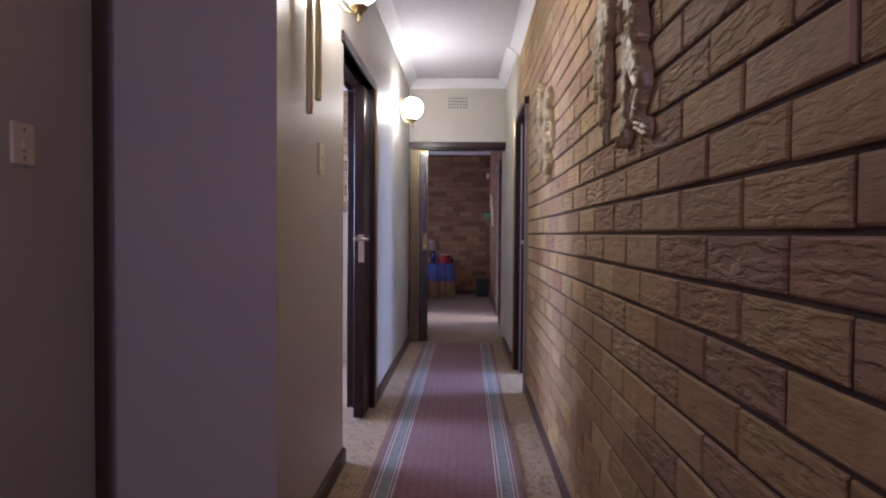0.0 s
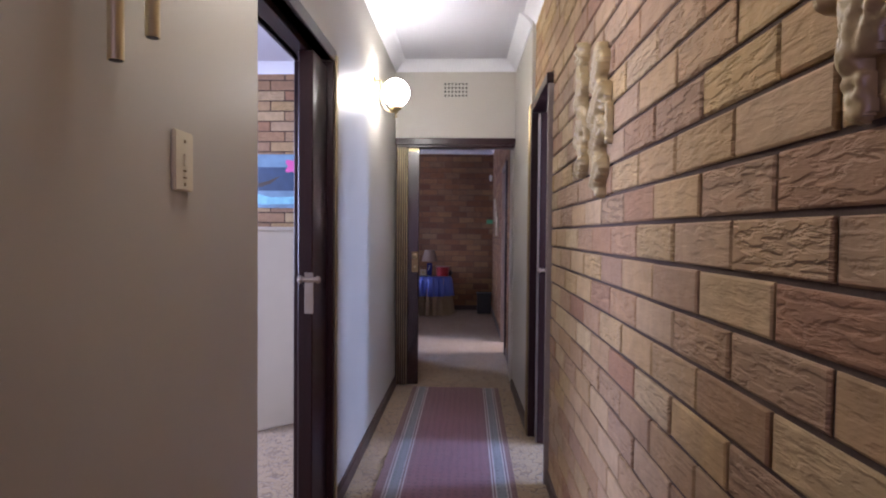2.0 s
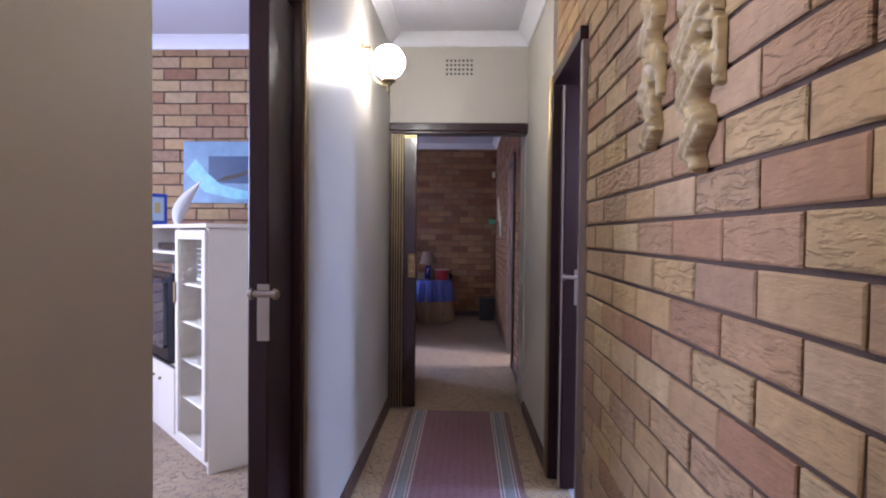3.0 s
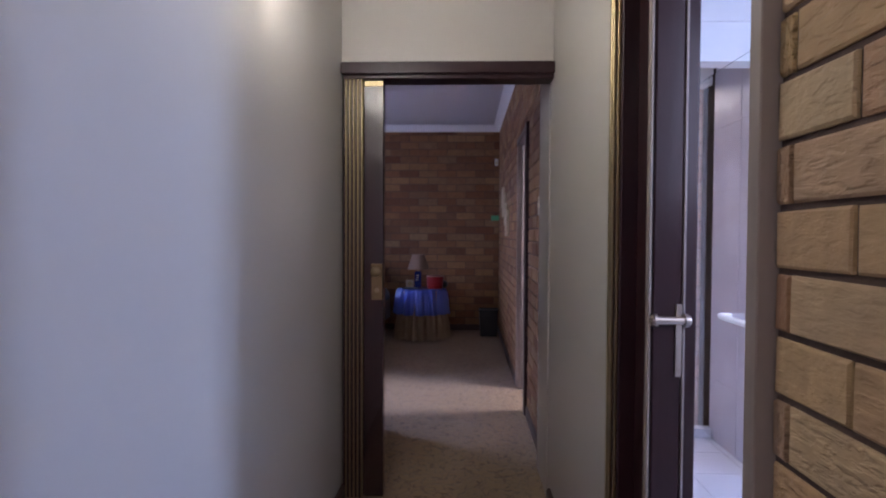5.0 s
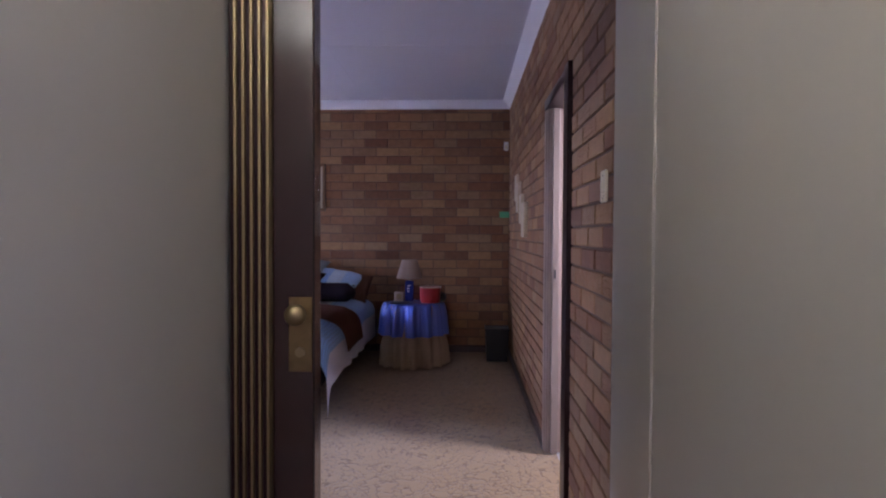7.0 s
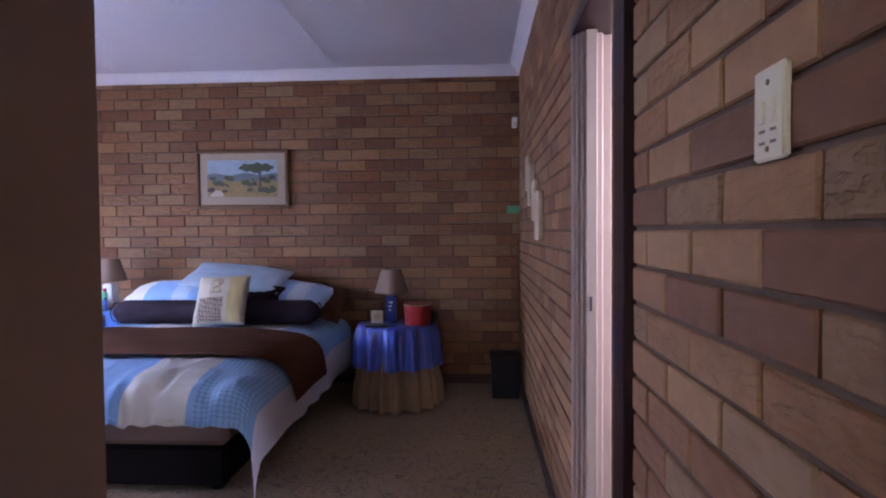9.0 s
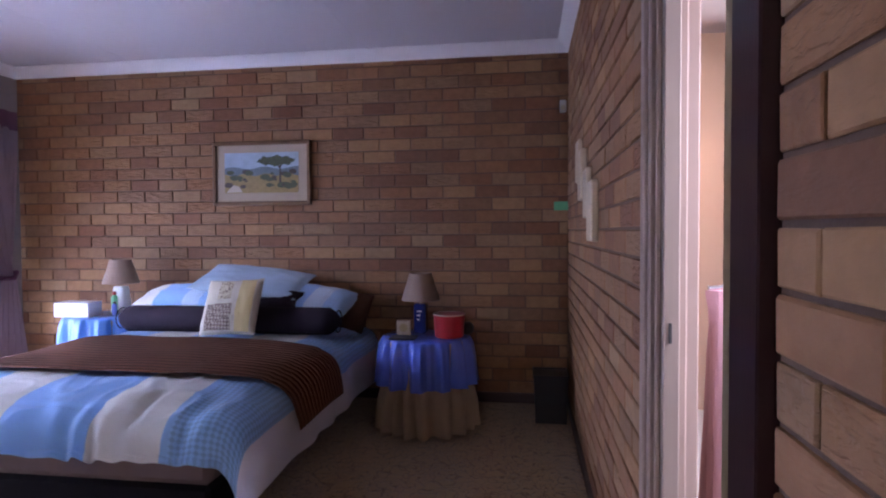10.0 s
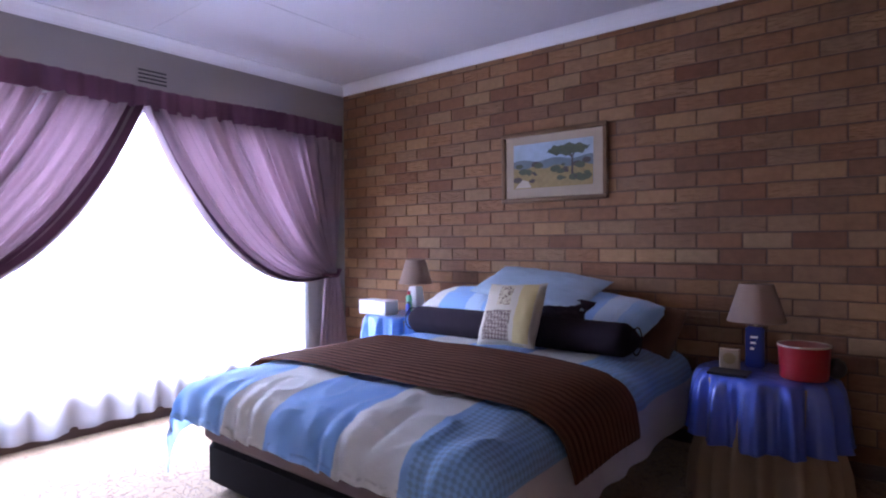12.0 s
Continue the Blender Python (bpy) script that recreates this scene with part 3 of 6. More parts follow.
def sconce(place):
    x, y, z = place
    t = thing("wall_lamp", (XL, y, z - 0.1), "brass wall light with a lit opal glass globe", "lamp", "passage wall lights")
    bm = bmesh.new()
    tube(bm, (XL, y, z + 0.06), (XL + 0.014, y, z + 0.06), 0.045, 0.036, 28)
    part("backplate", bm, M["brass"], t, smooth=True)
    bm = bmesh.new()
    pipe(bm, [(XL + 0.01, y, z + 0.075), (XL + 0.045, y, z + 0.078), (XL + 0.05, y, z + 0.04), (XL + 0.048, y, z - 0.03), (XL + 0.058, y, z - 0.075), (XL + 0.085, y, z - 0.108), (XL + 0.115, y, z - 0.122), (XL + 0.137, y, z - 0.118)], 0.0055, 10)
    part("arm", bm, M["brass"], t, smooth=True)
    bm = bmesh.new()
    lathe(bm, (x, y, z), [(0.001, -0.125), (0.016, -0.124), (0.020, -0.112), (0.036, -0.103), (0.040, -0.092), (0.034, -0.086)], 28)
    part("cup", bm, M["brass"], t, smooth=True)
    bm = bmesh.new()
    tube(bm, (x, y, z - 0.150), (x, y, z - 0.122), 0.004, 0.007, 12)
    ball(bm, (x, y, z - 0.153), 0.008)
    pipe(bm, [(x, y, z - 0.14), (x + 0.012, y - 0.008, z - 0.142), (x + 0.014, y - 0.01, z - 0.158)], 0.002, 6)
    part("finial", bm, M["brass"], t, smooth=True)
    bm = bmesh.new()
    ball(bm, (x, y, z), 0.086, u=36, v=24)
    part("globe", bm, M["globe"], t, "lit opal glass globe", smooth=True)


def chime():
    t = thing("wind_chime", (XL + 0.03, 3.55, 2.2), "pale gold metal tube chimes hanging against the painted wall", "ornament")
    bm = bmesh.new()
    tube(bm, (XL, 3.55, 2.42), (XL + 0.05, 3.55, 2.42), 0.004)
    part("hook", bm, M["brass"], t)
    bm = bmesh.new()
    tube(bm, (XL + 0.045, 3.55, 2.28), (XL + 0.045, 3.55, 2.295), 0.06, seg=24)
    part("disc", bm, M["palewood"], t)
    for dx, y, z in ((0.035, 3.50, 1.55), (0.040, 3.60, 1.62)):
        bm = bmesh.new()
        tube(bm, (XL + dx, y, z), (XL + dx, y, 2.2), 0.0125, seg=20)
        tub = part("tube", bm, M["chimemetal"], t, smooth=True)
        # Black disc on a solid tube, the bore's shade put in as colour
        bm = bmesh.new()
        tube(bm, (XL + dx, y, z - 0.0008), (XL + dx, y, z + 0.0005), 0.0105, seg=20)
        part("bore", bm, M["black"], tub, "black disc for the shaded open end")
        bm = bmesh.new()
        tube(bm, (XL + dx, y, 2.2), (XL + 0.045, 3.55 + (y - 3.55) * 0.8, 2.285), 0.001, seg=6)
        part("string", bm, M["ivory"], t)
    bm = bmesh.new()
    tube(bm, (XL + 0.045, 3.55, 2.29), (XL + 0.045, 3.55, 2.42), 0.001, seg=6)
    part("string", bm, M["ivory"], t)


M["chimemetal"] = simple("pale gold anodised tube", (0.62, 0.55, 0.34), 0.35, 0.6, vary=0.08, bump=0.0)


def switch_plate(name, c, out, w=0.075, h=0.122, label="", toggles=1):
    """c: centre on the wall; out: away from the wall."""
    out = Vector(out)
    u = Vector((-out.y, out.x, 0))
    t = thing(name, c, label, "light switch")

    def slab(bm, du, dz, w2, h2, d0, d1, bev):
        a = Vector(c) + u * (du - w2 / 2) + out * d0
        b = Vector(c) + u * (du + w2 / 2) + out * d1
        box(bm, min(a.x, b.x), max(a.x, b.x), min(a.y, b.y), max(a.y, b.y), c[2] + dz - h2 / 2, c[2] + dz + h2 / 2, bev, 2)
    bm = bmesh.new()
    slab(bm, 0, 0, w, h, 0, 0.010, 0.003)
    part("plate", bm, M["ivory"], t, smooth=True, angle=50)
    for k in range(toggles):
        du = (k - (toggles - 1) / 2) * 0.026
        bm = bmesh.new()
        slab(bm, du, 0.002, 0.013, 0.026, 0.010, 0.014, 0.001)
        part("rocker", bm, M["ivory"], t)
        for dz in (-0.020, -0.034):
            bm = bmesh.new()
            slab(bm, du, dz, 0.013, 0.0035, 0.0095, 0.0106, 0)
            part("slot", bm, M["antique"], t)
    for dz in (h * 0.33, -h * 0.38):
        bm = bmesh.new()
        cc = Vector(c) + Vector((0, 0, dz))
        tube(bm, cc + out * 0.010, cc + out * 0.0115, 0.0035, seg=12)
        part("screw", bm, M["antique"], t)


def carving(place, w, h, limbs, label, seed, depth=0.034, k=1.0):
    """A carved relief: limbs are rounded bars (a0, b0, a1, b1, r0, r1, height, grooves) in metres on the panel."""
    t = thing("wall_carving", (XB - 0.008, place[0] + w / 2, place[1]), label, "ornament", "carved wall figures")
    limbs = [(w / 2 + (q[0] - w / 2) * k, q[1], w / 2 + (q[2] - w / 2) * k, q[3], q[4] * k, q[5] * k, q[6], q[7]) for q in limbs]
    bm = bmesh.new()
    step = 0.0035
    nu, nv = int(w / step), int(h / step)
    x0 = XB - 0.009

    def height(a, b):
        best = 0.0
        for a0, b0, a1, b1, r0, r1, hh, gr in limbs:
            da, db = a1 - a0, b1 - b0
            L2 = da * da + db * db + 1e-9
            k = max(0, min(1, ((a - a0) * da + (b - b0) * db) / L2))
            pa, pb = a - a0 - k * da, b - b0 - k * db
            q = (pa * pa + pb * pb) / ((r0 + (r1 - r0) * k) * (1 + 0.10 * math.sin(k * 11 + b0 * 60))) ** 2
            if q < 1:
                side = (pa * db - pb * da) / math.sqrt(L2) / r0
                z = hh * (0.30 + 0.70 * (1 - q * q) ** 0.6) + (0.11 * math.cos(side * gr) if gr else 0.02 * math.cos(k * 17))
                best = max(best, z)
        if best > 0:
            best += 0.08 * noise.noise(Vector((a * 60, b * 60, seed)))
            line = abs(noise.noise(Vector((a * 26, b * 17, seed * 5.0))))
            best -= 0.16 * max(0.0, 1 - line / 0.055)
            best = max(best, 0.16)
        return best
    grid = {}
    for i in range(nu + 1):
        for j in range(nv + 1):
            k = height(w * i / nu, h * j / nv)
            if k > 0:
                grid[i, j] = bm.verts.new((x0 - depth * k, place[0] + w * i / nu, place[1] + h * j / nv))
    for i in range(nu):
        for j in range(nv):
            q = [(i, j), (i + 1, j), (i + 1, j + 1), (i, j + 1)]
            if all(p in grid for p in q):
                bm.faces.new([grid[p] for p in q])
    edge = [e for e in bm.edges if len(e.link_faces) == 1]
    r = bmesh.ops.extrude_edge_only(bm, edges=edge)
    for v in [g for g in r["geom"] if isinstance(g, bmesh.types.BMVert)]:
        v.co.x = x0
    bmesh.ops.delete(bm, geom=[v for v in bm.verts if not v.link_faces], context="VERTS")
    part("carving", bm, M["carving"], t, smooth=True, angle=65)


DANCER = [(0.13, 0.505, 0.13, 0.495, 0.030, 0.028, 0.8, 0), (0.13, 0.47, 0.14, 0.44, 0.018, 0.03, 0.6, 0), (0.145, 0.42, 0.15, 0.32, 0.046, 0.040, 0.85, 0),
          (0.19, 0.44, 0.235, 0.40, 0.017, 0.014, 0.7, 0), (0.235, 0.395, 0.238, 0.35, 0.014, 0.018, 0.75, 14), (0.10, 0.43, 0.06, 0.385, 0.018, 0.016, 0.8, 0), (0.06, 0.375, 0.115, 0.335, 0.015, 0.013, 0.95, 0),
          (0.175, 0.32, 0.145, 0.345, 0.021, 0.019, 1.0, 9), (0.155, 0.285, 0.115, 0.265, 0.056, 0.048, 0.80, 5), (0.09, 0.33, 0.075, 0.27, 0.022, 0.028, 0.92, 8),
          (0.175, 0.24, 0.185, 0.12, 0.038, 0.024, 0.75, 0), (0.185, 0.11, 0.19, 0.065, 0.020, 0.017, 0.62, 0), (0.19, 0.055, 0.232, 0.035, 0.021, 0.013, 0.8, 7),
          (0.11, 0.235, 0.055, 0.165, 0.044, 0.034, 0.95, 0), (0.055, 0.15, 0.105, 0.085, 0.030, 0.018, 0.72, 0), (0.105, 0.07, 0.035, 0.045, 0.020, 0.024, 0.55, 9), (0.14, 0.21, 0.135, 0.12, 0.022, 0.012, 0.42, 6)]
STANDING = [(0.085, 0.47, 0.085, 0.46, 0.028, 0.026, 0.8, 0), (0.06, 0.455, 0.045, 0.37, 0.017, 0.014, 0.6, 9), (0.09, 0.42, 0.09, 0.34, 0.040, 0.032, 0.85, 0), (0.128, 0.41, 0.142, 0.32, 0.015, 0.014, 0.7, 0),
            (0.14, 0.31, 0.115, 0.27, 0.014, 0.012, 0.95, 8), (0.055, 0.40, 0.035, 0.33, 0.016, 0.014, 0.75, 0), (0.035, 0.32, 0.075, 0.285, 0.014, 0.012, 0.95, 7), (0.09, 0.29, 0.085, 0.19, 0.046, 0.040, 0.78, 9),
            (0.125, 0.28, 0.115, 0.15, 0.018, 0.013, 0.9, 6), (0.055, 0.27, 0.06, 0.16, 0.017, 0.020, 0.92, 7), (0.085, 0.18, 0.09, 0.075, 0.030, 0.015, 0.7, 5), (0.058, 0.15, 0.075, 0.085, 0.017, 0.012, 0.55, 6), (0.09, 0.065, 0.085, 0.02, 0.014, 0.012, 0.55, 0)]
SCROLL = [(0.085, 0.455, 0.06, 0.44, 0.030, 0.026, 0.9, 8), (0.055, 0.45, 0.10, 0.40, 0.016, 0.020, 0.7, 0), (0.085, 0.39, 0.06, 0.34, 0.030, 0.024, 0.8, 9), (0.05, 0.33, 0.085, 0.27, 0.022, 0.028, 0.95, 7), (0.075, 0.27, 0.055, 0.20, 0.030, 0.026, 0.75, 9),
          (0.055, 0.20, 0.09, 0.14, 0.020, 0.026, 0.92, 6), (0.075, 0.13, 0.06, 0.075, 0.026, 0.020, 0.7, 8), (0.055, 0.06, 0.08, 0.03, 0.022, 0.018, 0.9, 7), (0.10, 0.33, 0.10, 0.24, 0.010, 0.010, 0.5, 0), (0.035, 0.24, 0.035, 0.14, 0.010, 0.009, 0.5, 0)]
LEAVES = [(0.10, 0.455, 0.11, 0.42, 0.024, 0.034, 0.8, 8), (0.075, 0.42, 0.12, 0.36, 0.026, 0.034, 0.95, 9), (0.13, 0.37, 0.07, 0.31, 0.026, 0.036, 0.8, 8), (0.06, 0.32, 0.13, 0.25, 0.026, 0.040, 1.0, 9), (0.14, 0.27, 0.075, 0.21, 0.028, 0.036, 0.75, 9),
          (0.055, 0.21, 0.12, 0.16, 0.024, 0.034, 0.95, 8), (0.125, 0.16, 0.08, 0.10, 0.024, 0.030, 0.8, 9), (0.07, 0.10, 0.11, 0.055, 0.022, 0.026, 0.95, 7), (0.11, 0.05, 0.09, 0.02, 0.020, 0.013, 0.7, 5), (0.16, 0.33, 0.165, 0.26, 0.013, 0.012, 0.5, 0), (0.03, 0.27, 0.03, 0.17, 0.013, 0.011, 0.5, 0)]

runner()
sconce((-0.49, 6.235, 2.165))
sconce((-0.49, 3.87, 2.165))
chime()
switch_plate("light_switch", (XL, 3.775, 1.422), (1, 0, 0), 0.078, 0.126, "ivory plastic light switch on the cream passage wall")
switch_plate("light_switch", (-1.20, 2.92, 1.35), (1, 0, 0), 0.078, 0.11, "ivory plastic light switch on the hall wall")
switch_plate("light_switch", (XN - 0.008, 8.035, 1.435), (-1, 0, 0), 0.070, 0.110, "ivory plastic double light switch on red brown brick", 2)
carving((4.60, 1.47), 0.155, 0.49, SCROLL, "narrow carved hardwood scroll figure on face brick", 1, 0.042, 1.35)
carving((4.29, 1.385), 0.21, 0.48, LEAVES, "broad carved hardwood leaf figure on face brick", 2, 0.042, 1.25)
carving((3.10, 1.39), 0.23, 0.50, [(q[0] + 0.03, q[1], q[2] + 0.03, q[3], *q[4:]) for q in STANDING], "carved hardwood standing figure on face brick", 3, 0.036, 1.35)
carving((2.77, 1.325), 0.26, 0.54, DANCER, "wide carved hardwood dancing figure on face brick", 4, 0.04)


def passage_vent():
    t = thing("air_vent", (-0.135, YF, 2.458), "cream wall air vent with rows of small square holes", "vent")
    part("plate", boxes((-0.236, -0.034, YF - 0.004, YF, 2.398, 2.520), bevel=0.001), M["plaster"], t)
    # Raised black squares: the shade inside the holes is put into the colour
    bm = bmesh.new()
    for i in range(7):
        for j in range(4):
            x, z = -0.222 + i * 0.029, 2.412 + j * 0.0315
            box(bm, x - 0.0075, x + 0.0075, YF - 0.0055, YF - 0.0042, z - 0.0075, z + 0.0075)
    part("holes", bm, M["black"], t, "black squares laid on for the shaded holes")


passage_vent()


# ---- bedroom ----
def cloth_mat(name, kind):
    """Woven cloth whose colours follow its own length and breadth."""
    m, n, l, b = mat(name)
    uv = n.new("ShaderNodeUVMap")
    sp = n.new("ShaderNodeSeparateXYZ")
    l.new(uv.outputs[0], sp.inputs[0])
    ramp = n.new("ShaderNodeValToRGB")
    ramp.color_ramp.interpolation = "CONSTANT"
    blue, cream, sky2, lilac, pale = (0.32, 0.58, 0.95), (0.88, 0.87, 0.82), (0.40, 0.66, 0.95), (0.90, 0.89, 0.96), (0.62, 0.78, 0.95)
    if kind == "duvet":
        stops = [(0, pale), (0.088, sky2), (0.295, cream), (0.420, blue), (0.595, cream), (0.735, sky2), (0.900, lilac)]
    else:
        stops = [(0, cream), (0.3, blue), (0.62, pale), (0.8, sky2)]
    els = ramp.color_ramp.elements
    while len(els) < len(stops):
        els.new(0.99)
    for e, (p, c) in zip(els, stops):
        e.position, e.color = p, (*c, 1)
    l.new(sp.outputs[0], ramp.inputs[0])
    chk = n.new("ShaderNodeTexWave")
    chk.bands_direction = "X"
    chk.inputs["Scale"].default_value = 27
    l.new(uv.outputs[0], chk.inputs[0])
    chk2 = n.new("ShaderNodeTexWave")
    chk2.bands_direction = "Y"
    chk2.inputs["Scale"].default_value = 30
    l.new(uv.outputs[0], chk2.inputs[0])
    mul = n.new("ShaderNodeMath")
    mul.operation = "ADD"
    l.new(chk.outputs["Fac"], mul.inputs[0])
    l.new(chk2.outputs["Fac"], mul.inputs[1])
    band = n.new("ShaderNodeValToRGB")          # only one blue stripe is plaid
    band.color_ramp.interpolation = "CONSTANT"
    e = band.color_ramp.elements
    e.new(0.7)
    e.new(0.8)
    for q, (p, c) in zip(e, [(0, 0), (0.748, 0.8), (0.898, 0.0), (0.97, 0.0)]):
        q.position, q.color = p, (c, c, c, 1)
    l.new(sp.outputs[0], band.inputs[0])
    mr = n.new("ShaderNodeMapRange")
    mr.inputs["From Min"].default_value, mr.inputs["From Max"].default_value = 0.5, 1.5
    mr.inputs["To Min"].default_value, mr.inputs["To Max"].default_value = 0.72, 1.12
    l.new(mul.outputs[0], mr.inputs[0])
    mx = n.new("ShaderNodeMix")
    mx.data_type, mx.blend_type = "RGBA", "MULTIPLY"
    l.new(band.outputs[0], mx.inputs[0])
    l.new(ramp.outputs[0], mx.inputs[6])
    l.new(mr.outputs[0], mx.inputs[7])
    l.new(mx.outputs[2], b.inputs["Base Color"])
    b.inputs["Roughness"].default_value = 0.75
    b.inputs["Sheen Weight"].default_value = 0.3
    wv = n.new("ShaderNodeTexNoise")
    wv.inputs["Scale"].default_value, wv.inputs["Detail"].default_value, wv.inputs["Distortion"].default_value = 11, 5, 0.5
    tc = n.new("ShaderNodeTexCoord")
    l.new(tc.outputs["Object"], wv.inputs[0])
    bp = n.new("ShaderNodeBump")
    bp.inputs["Strength"].default_value, bp.inputs["Distance"].default_value = 0.5, 0.010
    l.new(wv.outputs[0], bp.inputs["Height"])
    l.new(bp.outputs[0], b.inputs["Normal"])
    return m


M["duvet"] = cloth_mat("striped duvet cover", "duvet")
M["pillowcase"] = cloth_mat("striped pillow case", "pillow")
M["throw"] = simple("brown ribbed throw", (0.115, 0.052, 0.030), 0.9, vary=0.2, scale=20, bscale=180, bump=0.5)


def rib_shade_mat():
    m, n, l, b = mat("brown ribbed throw")
    uv = n.new("ShaderNodeUVMap")
    sp = n.new("ShaderNodeSeparateXYZ")
    l.new(uv.outputs[0], sp.inputs[0])
    tc = n.new("ShaderNodeTexCoord")
    nz = n.new("ShaderNodeTexNoise")
    nz.inputs["Scale"].default_value, nz.inputs["Detail"].default_value = 3.5, 3
    l.new(tc.outputs["Object"], nz.inputs[0])
    wob = n.new("ShaderNodeMath")
    wob.operation = "MULTIPLY_ADD"
    wob.inputs[1].default_value = 0.02
    l.new(nz.outputs[0], wob.inputs[0])
    l.new(sp.outputs[1], wob.inputs[2])
    k = n.new("ShaderNodeMath")
    k.operation = "MULTIPLY"
    k.inputs[1].default_value = 16 * 2 * math.pi
    l.new(wob.outputs[0], k.inputs[0])
    sn = n.new("ShaderNodeMath")
    sn.operation = "SINE"
    l.new(k.outputs[0], sn.inputs[0])
    # Dark grooves and lighter ribs put rib shading into the colour, fading sideways
    mx = n.new("ShaderNodeMix")
    mx.data_type = "RGBA"
    mx.inputs[6].default_value, mx.inputs[7].default_value = (0.070, 0.029, 0.016, 1), (0.235, 0.105, 0.060, 1)
    mr = n.new("ShaderNodeMapRange")
    mr.inputs["From Min"].default_value, mr.inputs["From Max"].default_value = -0.9, 0.5
    mr.inputs["To Min"].default_value = 0.0
    l.new(sn.outputs[0], mr.inputs[0])
    fade = n.new("ShaderNodeMapRange")
    fade.inputs["From Min"].default_value, fade.inputs["From Max"].default_value = 0.45, 0.75
    fade.inputs["To Min"].default_value, fade.inputs["To Max"].default_value = 0.0, 0.75
    l.new(sp.outputs[0], fade.inputs[0])
    mxx = n.new("ShaderNodeMath")
    mxx.operation = "MAXIMUM"
    l.new(mr.outputs[0], mxx.inputs[0])
    l.new(fade.outputs[0], mxx.inputs[1])
    l.new(mxx.outputs[0], mx.inputs[0])
    l.new(mx.outputs[2], b.inputs["Base Color"])
    bp = n.new("ShaderNodeBump")
    bp.inputs["Strength"].default_value, bp.inputs["Distance"].default_value = 0.8, 0.01
    l.new(sn.outputs[0], bp.inputs["Height"])
    l.new(bp.outputs[0], b.inputs["Normal"])
    b.inputs["Roughness"].default_value = 0.85
    b.inputs["Specular IOR Level"].default_value = 0.15
    return m


M["ribbed"] = rib_shade_mat()
M["bolster"] = simple("dark aubergine velvet", (0.022, 0.014, 0.022), 0.9, vary=0.3, scale=10, bscale=60, bump=0.5, bdist=0.004)
M["mattress"] = simple("brown mattress cover", (0.17, 0.115, 0.10), 0.85, vary=0.1, bscale=200, bump=0.4)
M["basecloth"] = simple("black bed base cloth", (0.008, 0.006, 0.008), 0.85, vary=0.2, bscale=150, bump=0.3)
M["creamcloth"] = simple("cream woven cloth", (0.50, 0.45, 0.34), 0.85, vary=0.1, bscale=220, bump=0.5)
M["linen"] = simple("beige linen mount", (0.42, 0.34, 0.24), 0.8, vary=0.08, bscale=250, bump=0.3)
M["paleblue"] = simple("pale blue cotton", (0.42, 0.56, 0.68), 0.8, vary=0.15, scale=9, bscale=40, bump=0.3, bdist=0.004)
M["skirtcloth"] = simple("beige table cloth", (0.33, 0.24, 0.15), 0.85, vary=0.1, bscale=160, bump=0.3)


def overlay_mat():
    m, n, l, b = mat("blue cloth under clear vinyl")
    b.inputs["Base Color"].default_value = (0.07, 0.13, 0.55, 1)
    b.inputs["Roughness"].default_value = 0.35
    b.inputs["Coat Weight"].default_value, b.inputs["Coat Roughness"].default_value = 1.0, 0.03
    tc = n.new("ShaderNodeTexCoord")
    nz = n.new("ShaderNodeTexNoise")
    nz.inputs["Scale"].default_value, nz.inputs["Detail"].default_value = 16, 3
    l.new(tc.outputs["Object"], nz.inputs[0])
    bp = n.new("ShaderNodeBump")
    bp.inputs["Strength"].default_value, bp.inputs["Distance"].default_value = 0.7, 0.012
    l.new(nz.outputs[0], bp.inputs["Height"])
    l.new(bp.outputs[0], b.inputs["Coat Normal"])
    return m


M["vinylblue"] = overlay_mat()
M["lightblue"] = simple("light blue cloth under vinyl", (0.12, 0.28, 0.66), 0.4, vary=0.08, bump=0.1, coat=1.0)
M["shade"] = simple("beige lampshade cloth", (0.27, 0.19, 0.14), 0.85, vary=0.06, bscale=220, bump=0.4)
M["navy"] = simple("glazed navy ceramic", (0.018, 0.030, 0.16), 0.25, vary=0.1, bump=0.0, coat=0.5)
M["red"] = simple("red plastic", (0.30, 0.010, 0.016), 0.3, vary=0.05, bump=0.0)
M["green"] = simple("green plastic", (0.11, 0.46, 0.22), 0.4, vary=0.05, bump=0.0)
M["cream"] = simple("cream card", (0.55, 0.49, 0.38), 0.6, vary=0.06, bump=0.05)
M["giltframe"] = simple("brown gilt picture frame", (0.15, 0.080, 0.032), 0.4, 0.15, vary=0.25, scale=20, bump=0.15)

BX0, BX1, BY0 = -2.80, -1.20, 10.05     # bed sides and foot
ZB = 0.545


def over_edge(s, lo, hi, drop, r=0.07, flare=0.25):
    """Position and height loss of a cloth point that lies s along, past the edges lo and hi it hangs."""
    if s > hi:
        d = s - hi
        a = min(d / r, math.pi / 2 * 0.9)
        k = max(0, d - a * r)
        return hi + r * math.sin(a) + k * flare, -(r * (1 - math.cos(a)) + k * math.sqrt(1 - flare * flare)) * drop
    if s < lo:
        p, z = over_edge(2 * lo - s, lo, lo, drop, r, flare)
        return 2 * lo - p, z
    return s, 0.0


def with_uv(bm, g, nu, nv):
    uvl = bm.loops.layers.uv.new("UVMap")
    where = {}
    bm.verts.index_update()
    for i in range(nu + 1):
        for j in range(nv + 1):
            where[g[i][j].index] = (i / nu, j / nv)
    for f in bm.faces:
        for lp in f.loops:
            lp[uvl].uv = where.get(lp.vert.index, (0, 0))


